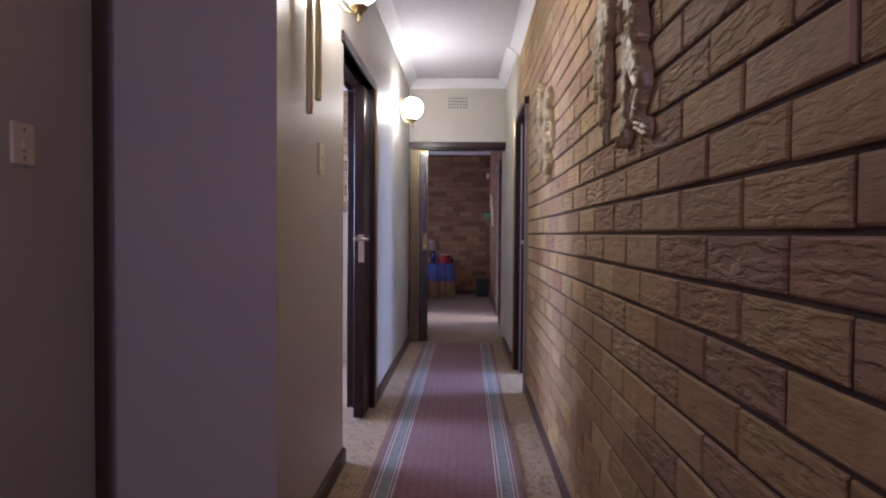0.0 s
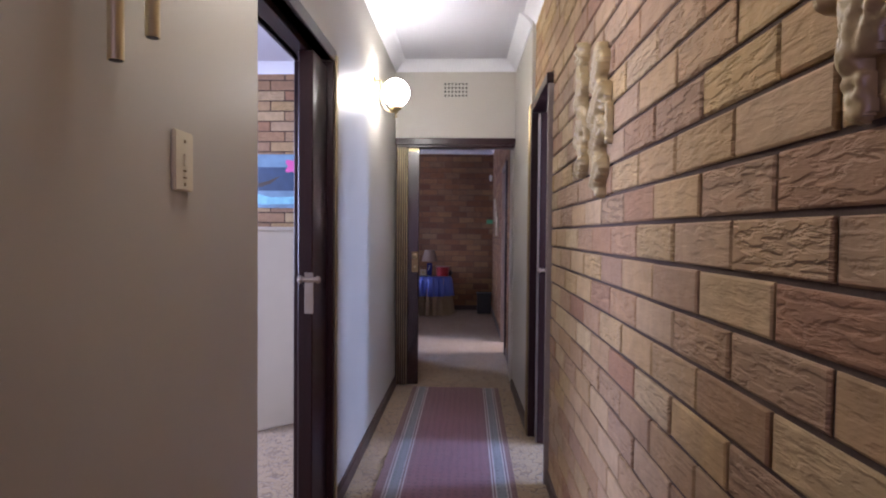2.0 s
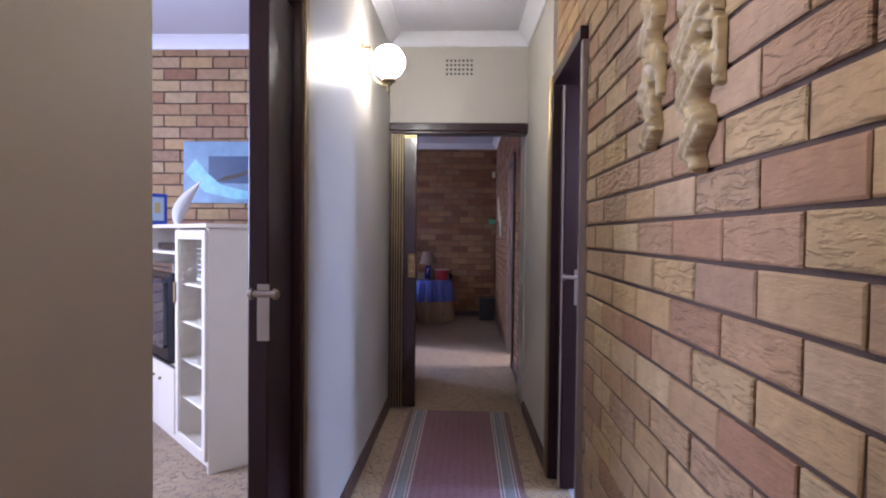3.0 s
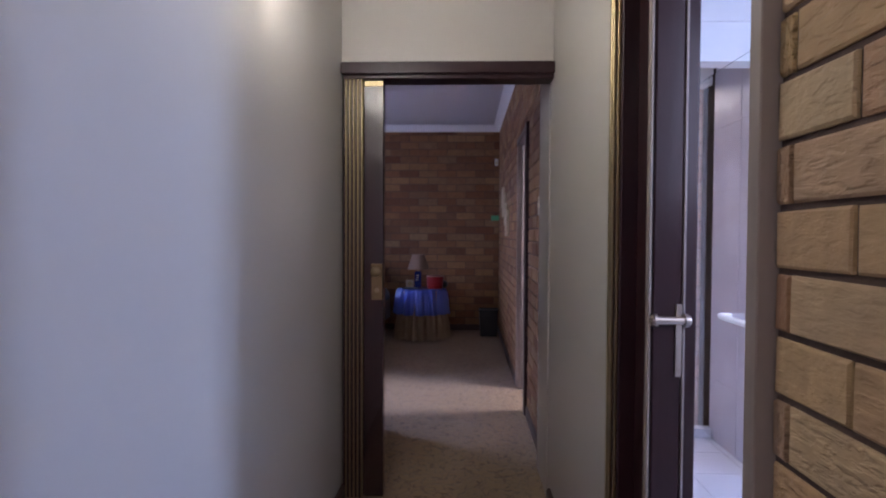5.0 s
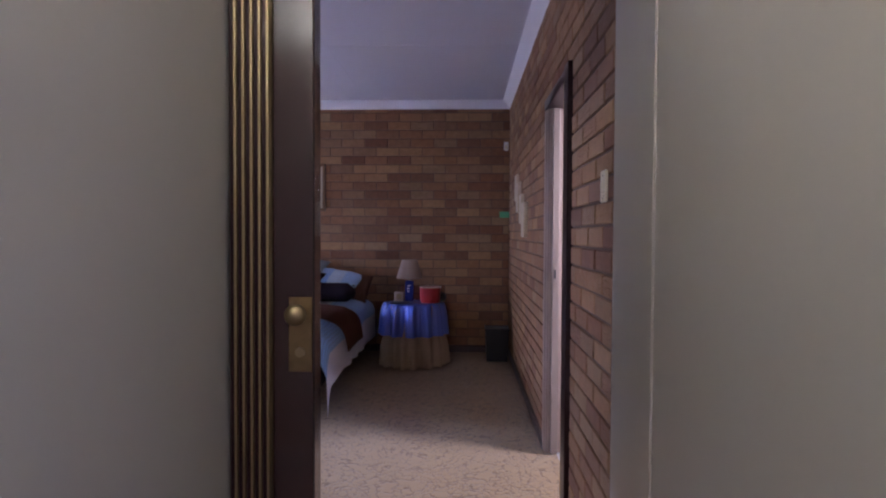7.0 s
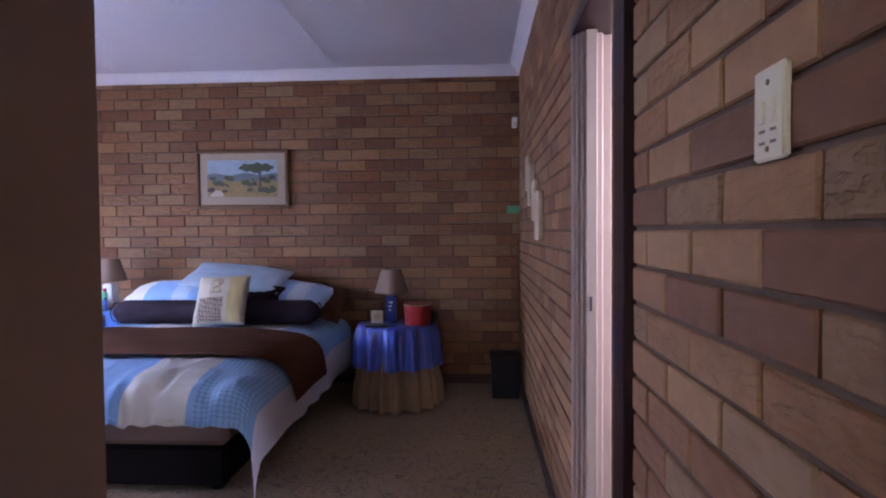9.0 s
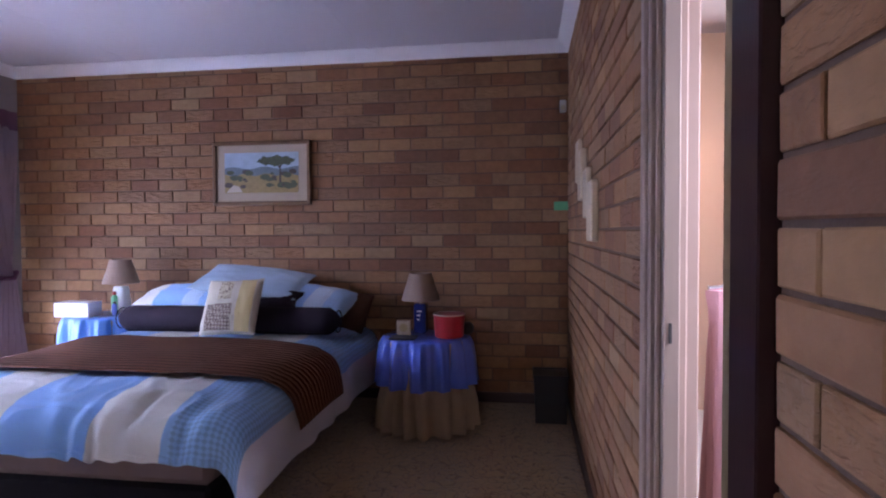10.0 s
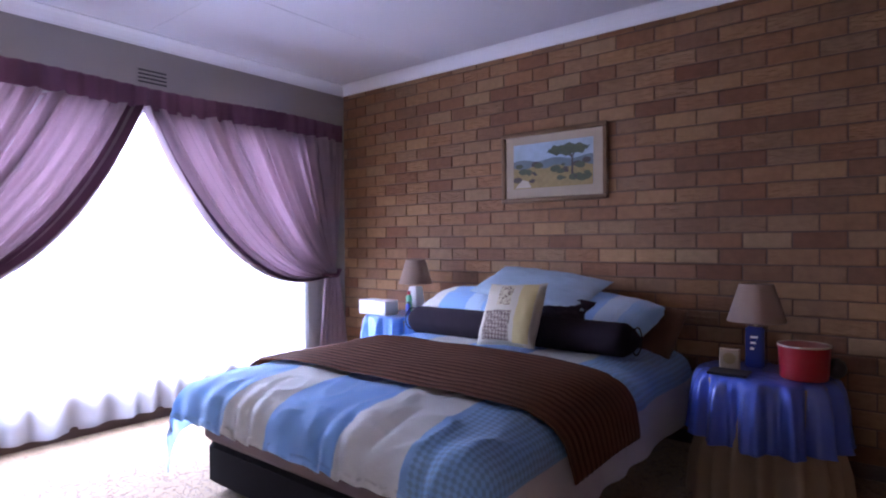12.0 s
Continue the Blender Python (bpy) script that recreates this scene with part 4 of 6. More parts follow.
def bed():
    t = thing("bed", ((BX0 + BX1) / 2, 11.1, 0), "double bed with black base and brown mattress against red brown brick", "bed")
    part("base", boxes((BX0 + 0.02, BX1 - 0.02, BY0 + 0.02, 12.14, 0.04, 0.245), bevel=0.02), M["basecloth"], t, "black cloth bed base")
    part("mattress", boxes((BX0, BX1, BY0, 12.16, 0.247, 0.52), bevel=0.035), M["mattress"], t, "brown covered mattress", smooth=True)
    for x in (BX0 + 0.1, BX1 - 0.1):
        for y in (BY0 + 0.12, 12.0):
            bm = bmesh.new()
            tube(bm, (x, y, 0), (x, y, 0.04), 0.03, 0.035)
            part("leg", bm, M["black"], t)

    d = thing("duvet", ((BX0 + BX1) / 2, 11.0, ZB), "blue and cream striped duvet, rumpled, hanging over the bed", "bedding")
    bm = bmesh.new()
    nu, nv = 190, 200
    s0, s1 = BX0 - 0.30, BX1 + 0.48
    t0, t1 = BY0 - 0.235, 12.10

    def f(u, v):
        s, q = s0 + (s1 - s0) * u, t0 + (t1 - t0) * v
        x, zx = over_edge(s, BX0 + 0.03, BX1 + 0.05, 1.0, 0.12, 0.04)
        y, zy = over_edge(q, BY0 + 0.02, 99, 1.0, 0.13, 0.15)
        inside = max(0, min(1, (x - BX0) / 0.35)) * max(0, min(1, (BX1 + 0.07 - x) / 0.35)) * max(0, min(1, (y - BY0) / 0.30))
        z = ZB + 0.025 + 0.045 * inside ** 0.5 + zx + zy
        hx, hy = min(1, -zx * 5), min(1, -zy * 5)
        # broad soft swells, then fine creases, then puckers that run in from the stitched foot edge
        z += (0.014 * noise.noise(Vector((s * 2.6, q * 2.2, 1))) + 0.010 * noise.noise(Vector((s * 7, q * 6, 4)))) * (1 - 0.5 * max(hx, hy))
        ridge = 1 - min(1, abs(noise.noise(Vector((s * 5 - q * 2.5, q * 3.5 + s * 2, 11)))) * 7)
        z += 0.007 * ridge * (1 - 0.6 * max(hx, hy))
        near_foot = max(0.0, 1 - abs(q - (t0 + 0.02)) / 0.34)
        fan = math.sin(s * 46 + 3.5 * noise.noise(Vector((s * 3, q * 2, 2)))) * (0.55 + 0.9 * noise.noise(Vector((s * 5, 0.3, 6))))
        z += 0.017 * near_foot * fan * (1 - hx)
        y -= 0.016 * hy * fan * (1 - hx)
        deep = max(0.0, 1 - abs(s - (BX1 - 0.30)) / 0.045) * max(0.0, 1 - abs(q - (BY0 + 0.02)) / 0.20)
        z -= 0.035 * deep
        if zx < -0.05:
            x += math.copysign(0.010, s - BX0 - 0.5) * math.sin(q * 15 + 2 * math.sin(q * 4)) * hx
        if zx < -0.02 and zy < -0.02:          # the corner folds outward
            x += 0.02 * hx * hy * (1 if s > BX0 + 0.5 else -1)
            z -= 0.05 * hx * hy
        return Vector((x, y, max(z, 0.012)))
    g = sheet(bm, nu, nv, f)
    with_uv(bm, g, nu, nv)
    bmesh.ops.solidify(bm, geom=bm.faces[:], thickness=0.018)
    part("cover", bm, M["duvet"], d, smooth=True, angle=60)

    bm = bmesh.new()
    g = sheet(bm, nu, 2, lambda u, v: f(u, 0.014 * v) + Vector((0, -0.004, 0.002)))
    with_uv(bm, g, nu, 2)
    bmesh.ops.solidify(bm, geom=bm.faces[:], thickness=0.004)
    part("hem", bm, M["duvet"], d, "stitched hem", smooth=True, angle=60)

    th = thing("throw_blanket", (-1.9, 10.8, 0.6), "brown ribbed throw blanket laid across the duvet", "bedding")
    bm = bmesh.new()
    a0, a1 = BX0 - 0.10, BX1 + 0.35

    def f2(u, v):
        s = a0 + (a1 - a0) * u
        q = 10.36 + 0.84 * v + 0.10 * v * (0.5 - u) + (0.13 * max(0.0, u - 0.75) / 0.25) * (1 - v)
        x, zx = over_edge(s, BX0 + 0.03, BX1 + 0.05, 1.0, 0.125, 0.04)
        inside = max(0, min(1, (x - BX0) / 0.35)) * max(0, min(1, (BX1 + 0.07 - x) / 0.35))
        z = ZB + 0.025 + 0.045 * inside ** 0.5 + zx + noise.noise(Vector((s * 2.6, q * 2.2, 1))) * 0.014
        out = 0.030
        rib = 0.016 * (abs(math.sin(v * math.pi * 16 + 0.5 * noise.noise(Vector((s * 1.5, q * 2, 3))))) ** 0.5 - 0.6) * (1 - 0.5 * u)
        hx = min(1, -zx * 5)
        x += (out + rib) * hx * (1 if s > -2 else -1)
        z += (out + rib) * (1 - 0.7 * hx)
        return Vector((x, q, z))
    g = sheet(bm, 90, 200, f2)
    with_uv(bm, g, 90, 200)
    bmesh.ops.solidify(bm, geom=bm.faces[:], thickness=0.008)
    part("cloth", bm, M["ribbed"], th, smooth=True, angle=70)


def pillow(name, c, size, rot, material, label, category="pillow", group="", puff=1.0, seed=0, nu=28):
    w, h, d = size
    t = thing(name, c, label, category, group)
    m = pose(*c, *rot)
    bm = bmesh.new()
    gs = []
    for side in (1, -1):
        def f(u, v):
            a, b = 2 * u - 1, 2 * v - 1
            e = (max(0.0, 1 - abs(a) ** 2.6) * max(0.0, 1 - abs(b) ** 2.6)) ** 0.48
            pin = 1 - 0.07 * (1 - abs(a)) ** 0.8 * abs(b) ** 6 - 0.0
            pin2 = 1 - 0.07 * (1 - abs(b)) ** 0.8 * abs(a) ** 6
            z = side * d / 2 * e * puff + 0.012 * noise.noise(Vector((a * 2.5, b * 2.5, seed))) * e + 0.006 * noise.noise(Vector((a * 7, b * 7, seed + side))) * e
            return m @ Vector((a * w / 2 * pin2, b * h / 2 * pin, z))
        g = sheet(bm, nu, nu, f)
        gs.append(g)
    uvl = bm.loops.layers.uv.new("UVMap")
    bm.verts.index_update()
    where = {}
    for g in gs:
        for i in range(nu + 1):
            for j in range(nu + 1):
                where[g[i][j].index] = (i / nu, j / nu)
    for fc in bm.faces:
        for lp in fc.loops:
            lp[uvl].uv = where[lp.vert.index]
    bmesh.ops.remove_doubles(bm, verts=bm.verts, dist=0.0006)
    part("cover", bm, material, t, smooth=True, angle=80)
    return t, m


def bedding():
    bed()
    bm = bmesh.new()
    t = thing("bolster", (-1.94, 11.56, 0.7), "long dark aubergine velvet bolster across the bed", "pillow")
    pts = []
    for k in range(41):
        q = k / 40
        x = -2.74 + 1.60 * q
        r = 0.098 * min(1, (min(q, 1 - q) * 22) ** 0.5) if 0 < q < 1 else 0.03
        pts.append((x, r))
    prev = None
    for x, r in pts:
        ring = [bm.verts.new((x, 11.55 + (r + 0.004 * noise.noise(Vector((x * 8, a, 0)))) * math.cos(a), 0.705 + r * 0.92 * math.sin(a) + 0.008 * noise.noise(Vector((x * 5, a * 0.7, 2))))) for a in [2 * math.pi * i / 24 for i in range(24)]]
        if prev:
            for i in range(24):
                bm.faces.new((prev[i], prev[(i + 1) % 24], ring[(i + 1) % 24], ring[i]))
        else:
            bm.faces.new(ring)
        prev = ring
    bm.faces.new(prev)
    part("cover", bm, M["bolster"], t, smooth=True, angle=70)
    for x, r in ((-2.725, 0.072), (-1.155, 0.072)):
        bm = bmesh.new()
        pipe(bm, [(x, 11.55 + r * math.cos(a), 0.705 + r * math.sin(a)) for a in [2 * math.pi * i / 20 for i in range(21)]], 0.004, 6)
        part("piping", bm, M["bolster"], t, smooth=True)
    P = M["pillowcase"]
    pillow("pillow", (-2.46, 11.86, 0.800), (0.68, 0.44, 0.18), (16, -2, 5), P, "blue and cream striped pillow behind the dark bolster", group="bed pillows", seed=1)
    pillow("pillow", (-1.52, 11.86, 0.790), (0.74, 0.46, 0.20), (16, 5, -4), P, "blue and cream striped pillow behind the dark bolster", group="bed pillows", seed=2)
    pillow("pillow", (-1.90, 11.86, 0.940), (0.80, 0.46, 0.12), (18, 6, 2), M["paleblue"], "pale blue cotton pillow laid on top of the others", group="bed pillows", seed=3)
    pillow("pillow", (-1.66, 11.70, 0.800), (0.36, 0.22, 0.13), (40, 0, -4), M["bolster"], "dark brown square pillow propped behind the bolster", seed=4)
    pillow("pillow", (-1.22, 12.00, 0.70), (0.30, 0.34, 0.16), (60, 8, -8), M["throw"], "brown pillow standing at the bed head against brick", seed=6)
    t, m = pillow("cushion", (-1.83, 11.405, 0.81), (0.405, 0.39, 0.13), (64, -3, -4), M["creamcloth"], "cream cushion with brown woven square, leaning on dark bolster", "cushion", seed=5)
    # woven square, flowered square and gold stripe sewn on the front

    def patch(name, a0, a1, b0, b1, material, label):
        bm = bmesh.new()

        def f(u, v):
            a, b = a0 + (a1 - a0) * u, b0 + (b1 - b0) * v
            e = (max(0.0, 1 - abs(a) ** 2.6) * max(0.0, 1 - abs(b) ** 2.6)) ** 0.48
            z = 0.065 * e + 0.012 * noise.noise(Vector((a * 2.5, b * 2.5, 5))) * e + 0.006 * noise.noise(Vector((a * 7, b * 7, 6))) * e
            return m @ Vector((a * 0.2025, b * 0.195, z + 0.003))
        sheet(bm, 16, 16, f)
        part(name, bm, material, t, label, smooth=True)
    patch("woven_square", -0.72, 0.22, -0.86, 0.02, M["weave"], "brown diamond woven square")
    patch("sprig", -0.35, 0.12, 0.18, 0.82, M["sprig"], "brown embroidered sprig")
    patch("gold_stripe", 0.36, 0.84, -0.9, 0.88, M["goldcloth"], "gold side stripe")


def weave_mat(name, a, b2, scale, thin=0.5):
    m, n, l, b = mat(name)
    tc = n.new("ShaderNodeTexCoord")
    mp = n.new("ShaderNodeMapping")
    mp.inputs["Rotation"].default_value = (0, radians(45), 0)
    l.new(tc.outputs["Object"], mp.inputs[0])
    ck = n.new("ShaderNodeTexChecker")
    ck.inputs["Scale"].default_value = scale
    ck.inputs[1].default_value, ck.inputs[2].default_value = (*a, 1), (*b2, 1)
    l.new(mp.outputs[0], ck.inputs[0])
    l.new(ck.outputs[0], b.inputs["Base Color"])
    b.inputs["Roughness"].default_value = 0.85
    return m


def sprig_mat():
    m, n, l, b = mat("embroidered sprig")
    tc = n.new("ShaderNodeTexCoord")
    nz = n.new("ShaderNodeTexNoise")
    nz.inputs["Scale"].default_value, nz.inputs["Detail"].default_value, nz.inputs["Distortion"].default_value = 34, 2, 2.5
    l.new(tc.outputs["Object"], nz.inputs[0])
    r = n.new("ShaderNodeValToRGB")
    r.color_ramp.elements[0].position, r.color_ramp.elements[0].color = 0.44, (0.14, 0.09, 0.06, 1)
    r.color_ramp.elements[1].position, r.color_ramp.elements[1].color = 0.50, (0.50, 0.43, 0.28, 1)
    l.new(nz.outputs[0], r.inputs[0])
    l.new(r.outputs[0], b.inputs["Base Color"])
    b.inputs["Roughness"].default_value = 0.85
    return m


M["weave"] = weave_mat("diamond weave", (0.10, 0.065, 0.05), (0.30, 0.24, 0.18), 62)
M["sprig"] = sprig_mat()
M["goldcloth"] = simple("gold cloth", (0.50, 0.40, 0.17), 0.7, vary=0.12, bscale=150, bump=0.3)
M["bolster"].node_tree.nodes["Principled BSDF"].inputs["Specular IOR Level"].default_value = 0.2
M["basecloth"].node_tree.nodes["Principled BSDF"].inputs["Specular IOR Level"].default_value = 0.15
bedding()


def draped_table(c, r, h, over, label, overlabel, drop):
    x, y = c
    t = thing("bedside_table", (x, y, 0), "round bedside table hidden under beige pleated cloth", "table", "bedside tables")
    bm = bmesh.new()
    tube(bm, (x, y, h - 0.03), (x, y, h - 0.012), r - 0.015, seg=40)
    part("tabletop", bm, M["palewood"], t)
    bm = bmesh.new()
    tube(bm, (x, y, 0.02), (x, y, h - 0.03), 0.035)
    part("pillar", bm, M["palewood"], t)
    bm = bmesh.new()
    tube(bm, (x, y, 0), (x, y, 0.02), 0.2, seg=32)
    part("foot", bm, M["palewood"], t)
    s = thing("tablecloth", (x, y, 0), label, "tablecloth")
    bm = bmesh.new()

    def wave(a, k):
        amp = (0, 0, 0, 0, 0.008, 0.03, 0.11, 0.14)[min(k, 7)]
        return 1 + amp * math.sin(a * 17 + 1.3 * math.sin(a * 3)) + amp * 0.4 * math.sin(a * 7 + 1)
    lathe(bm, (x, y, 0), [(0.001, h - 0.008), (r * 0.6, h - 0.008), (r - 0.012, h - 0.009), (r + 0.0, h - 0.02), (r - 0.004, h - 0.10), (r - 0.006, h - 0.25), (r + 0.012, h - 0.42), (r + 0.018, 0.012)], 150, wave)
    part("cloth", bm, M["skirtcloth"], s, smooth=True, angle=80)
    o = thing("table_cover", (x, y, h), overlabel, "tablecloth")
    bm = bmesh.new()

    def wave2(a, k):
        amp = (0, 0, 0.004, 0.026, 0.06, 0.085, 0.095, 0.105)[min(k, 7)]
        return 1 + amp * math.sin(a * 15 + 1.7 * math.sin(a * 2)) + 0.35 * amp * math.sin(a * 34 + 2)
    lathe(bm, (x, y, 0), [(0.001, h), (r * 0.6, h), (r - 0.008, h), (r + 0.008, h - 0.010), (r + 0.020, h - 0.05), (r + 0.028, h - 0.13), (r + 0.034, h - drop * 0.75), (r + 0.04, h - drop)], 180, wave2)
    part("cover", bm, M[over], o, smooth=True, angle=80)
    bm = bmesh.new()
    lathe(bm, (x, y, 0), [(r + 0.0405, h - drop + 0.004), (r + 0.044, h - drop), (r + 0.0405, h - drop - 0.004)], 180, lambda a, k: wave2(a, 7))
    part("hem", bm, M[over], o, smooth=True)


draped_table((-0.58, 11.65), 0.285, 0.61, "vinylblue", "beige cloth hanging in pleats to the carpet", "shiny blue vinyl covered cloth on the round table", 0.295)
draped_table((-3.05, 11.82), 0.285, 0.69, "lightblue", "beige cloth hanging in pleats by the bed", "shiny light blue vinyl covered cloth on the round table", 0.30)


def table_lamp(c, base, label, square):
    x, y, z = c
    t = thing("table_lamp", c, label, "lamp", "bedside lamps")
    bm = bmesh.new()
    if square:
        box(bm, x - 0.042, x + 0.042, y - 0.042, y + 0.042, z, z + 0.20, 0.008, 2)
    else:
        m = Matrix.Translation((x, y, z + 0.1)) @ pose(0, 0, 0, 0, 0, 45)
        bmesh.ops.create_cone(bm, cap_ends=True, segments=4, radius1=0.078, radius2=0.055, depth=0.2, matrix=m)
        bmesh.ops.bevel(bm, geom=bm.edges[:], offset=0.006, segments=2, affect="EDGES")
    part("base", bm, base, t, smooth=True)
    if square:
        bm = bmesh.new()
        for k in range(3):
            box(bm, x - 0.018, x + 0.014 - 0.008 * k, y - 0.0435, y - 0.0422, z + 0.145 - k * 0.028, z + 0.155 - k * 0.028)
        part("mark", bm, M["white"], t, "pale painted mark")
    bm = bmesh.new()
    tube(bm, (x, y, z + 0.20), (x, y, z + 0.27), 0.008)
    part("stem", bm, M["brass"], t)
    bm = bmesh.new()
    lathe(bm, (x, y, z), [(0.132, 0.225), (0.130, 0.222), (0.075, 0.405), (0.072, 0.405), (0.127, 0.225), (0.132, 0.225)], 40)
    part("shade", bm, M["shade"], t, "beige cone lampshade", smooth=True, angle=35)
    bm = bmesh.new()
    for k in range(3):
        a = k * 2 * math.pi / 3
        tube(bm, (x, y, z + 0.268), (x + 0.074 * math.cos(a), y + 0.074 * math.sin(a), z + 0.398), 0.0018, seg=6)
    part("spider", bm, M["brass"], t)


table_lamp((-0.63, 11.72, 0.612), M["navy"], "table lamp with navy ceramic base and beige shade", True)
table_lamp((-3.005, 11.90, 0.692), M["white"], "table lamp with tapered white base and beige shade", False)


def bedside_clutter():
    z = 0.612
    t = thing("photo_frame", (-0.72, 11.58, z), "small cream ornament frame with round dial on the blue cover", "ornament")
    part("frame", boxes((-0.765, -0.675, 11.575, 11.60, z, z + 0.10), bevel=0.004), M["linen"], t)
    bm = bmesh.new()
    tube(bm, (-0.718, 11.575, z + 0.055), (-0.718, 11.570, z + 0.055), 0.028, seg=24)
    part("dial", bm, M["brass"], t, "gold round dial", smooth=True)
    t = thing("tray", (-0.70, 11.50, z), "small flat black tray on the blue table cover", "tray")
    part("dish", boxes((-0.785, -0.615, 11.42, 11.55, z, z + 0.012), bevel=0.004), M["black"], t)
    t = thing("red_tin", (-0.415, 11.58, z), "red box with pale rim on the blue table cover", "box")
    bm = bmesh.new()
    lathe(bm, (-0.415, 11.58, z), [(0.001, 0.0), (0.088, 0.0), (0.094, 0.006), (0.102, 0.145), (0.102, 0.150), (0.001, 0.151)], 32)
    part("body", bm, M["red"], t, smooth=True, angle=35)
    bm = bmesh.new()
    lathe(bm, (-0.415, 11.58, z), [(0.101, 0.145), (0.105, 0.146), (0.105, 0.153), (0.099, 0.153)], 32)
    part("rim", bm, M["cream"], t, smooth=True)
    t = thing("black_bag", (-0.31, 11.66, z), "small black pouch beside the red tin", "bag")
    bm = bmesh.new()
    ball(bm, (-0.302, 11.66, z + 0.045), 0.05, (0.8, 1.2, 0.9))
    part("pouch", bm, M["black"], t, smooth=True)

    z = 0.692
    t = thing("tissue_box", (-3.14, 11.68, z), "plain white box on the light blue table cover", "box")
    m = boxes((-3.32, -3.04, 11.60, 11.74, z, z + 0.105), bevel=0.004)
    part("carton", m, M["white"], t)
    for x, y, r, h, k, nm in ((-2.985, 11.80, 0.022, 0.17, "green", "bottle"), (-2.94, 11.74, 0.018, 0.10, "vinylblue", "jar"), (-3.02, 11.86, 0.025, 0.09, "black", "jar")):
        t = thing(nm, (x, y, z), "small %s %s on the light blue cover" % ({"green": "green plastic", "vinylblue": "blue glass", "black": "black plastic"}[k], nm), nm)
        bm = bmesh.new()
        lathe(bm, (x, y, z), [(0.001, 0), (r, 0.0), (r, h * 0.75), (r * 0.55, h * 0.84), (r * 0.5, h * 0.85)], 20)
        part("body", bm, M[k], t, smooth=True, angle=50)
        bm = bmesh.new()
        tube(bm, (x, y, z + h * 0.84), (x, y, z + h), r * 0.6, seg=18)
        part("cap", bm, M["red"] if k == "green" else M["black"], t)


bedside_clutter()


def bin_box():
    t = thing("waste_bin", (0.25, 11.88, 0), "black square waste bin on the carpet in the corner", "bin")
    bm = boxes((0.13, 0.36, 11.76, 12.0, 0.0, 0.32), bevel=0.006)
    for v in bm.verts:
        k = 0.90 + 0.10 * v.co.z / 0.32
        v.co.x, v.co.y = 0.245 + (v.co.x - 0.245) * k, 11.88 + (v.co.y - 11.88) * k
    part("body", bm, M["black"], t)
    part("rim", boxes((0.125, 0.365, 11.755, 11.765, 0.31, 0.33), (0.125, 0.365, 11.995, 12.005, 0.31, 0.33), (0.125, 0.135, 11.765, 11.995, 0.31, 0.33), (0.355, 0.365, 11.765, 11.995, 0.31, 0.33)), M["black"], t)


bin_box()


def picture():
    x0, x1, z0, z1, y = -2.408, -1.588, 1.513, 2.022, YN - 0.010
    t = thing("picture", (-2.0, y, z0), "framed savanna landscape painting with acacia tree, on brick", "picture")
    w = 0.032
    for nm, d in (("frame_rail", (x0, x1, z0, z0 + w)), ("frame_rail", (x0, x1, z1 - w, z1)), ("frame_stile", (x0, x0 + w, z0 + w, z1 - w)), ("frame_stile", (x1 - w, x1, z0 + w, z1 - w))):
        part(nm, boxes((d[0], d[1], y - 0.032, y, d[2], d[3]), bevel=0.006), M["giltframe"], t)
    part("mount", boxes((x0 + w, x1 - w, y - 0.016, y - 0.006, z0 + w, z1 - w)), M["linen"], t, "cream linen mount")
    m = 0.100
    a0, a1, b0, b1 = x0 + m, x1 - m, z0 + m, z1 - m * 0.9
    W, H = a1 - a0, b1 - b0
    part("canvas", boxes((a0, a1, y - 0.0185, y - 0.0165, b0, b1)), M["paintsky"], t, "painted blue grey sky")

    def blob(name, pts, material, lift):
        bm = bmesh.new()
        vs = [bm.verts.new((a0 + W * u, y - 0.0187 - lift, b0 + H * v)) for u, v in pts]
        bm.faces.new(vs)
        part(name, bm, material, t)
    wav = lambda base, amp, f, ph: [(i / 24, base + amp * math.sin(i * f + ph)) for i in range(25)]
    blob("painted_hill", [(1, 0), (0, 0)] + wav(0.62, 0.03, 0.6, 0), M["painthill"], 0.0003)
    blob("painted_grass", [(1, 0), (0, 0)] + wav(0.45, 0.03, 0.9, 2), M["paintgrass"], 0.0006)
    rnd = random.Random(4)
    for k in range(30):
        u, v, r = 0.03 + rnd.random() * 0.92, 0.12 + rnd.random() * 0.42, 0.02 + rnd.random() * 0.045
        blob("painted_bush", [(u + r * (1 + 0.2 * rnd.random()) * math.cos(a), v + r * 1.1 * (1 + 0.2 * rnd.random()) * math.sin(a)) for a in [i * math.pi / 6 for i in range(12)]], M["paintbush" if k % 3 else "paintdark"], 0.0009 + k * 0.00003)
    blob("painted_trunk", [(0.74, 0.25), (0.77, 0.25), (0.765, 0.62), (0.80, 0.75), (0.77, 0.75), (0.755, 0.66), (0.70, 0.74), (0.68, 0.73), (0.745, 0.6)], M["paintdark"], 0.0020)
    blob("painted_crown", [(0.45 + 0.5 * (0.5 + 0.5 * math.cos(a)) + 0.02 * math.sin(5 * a), 0.79 + 0.12 * math.sin(a) + 0.03 * math.sin(9 * a)) for a in [i * math.pi / 14 for i in range(28)]], M["paintbush"], 0.0022)
    blob("painted_path", [(0.02, 0.02), (0.24, 0.02), (0.20, 0.16), (0.12, 0.2)], M["cream"], 0.0024)


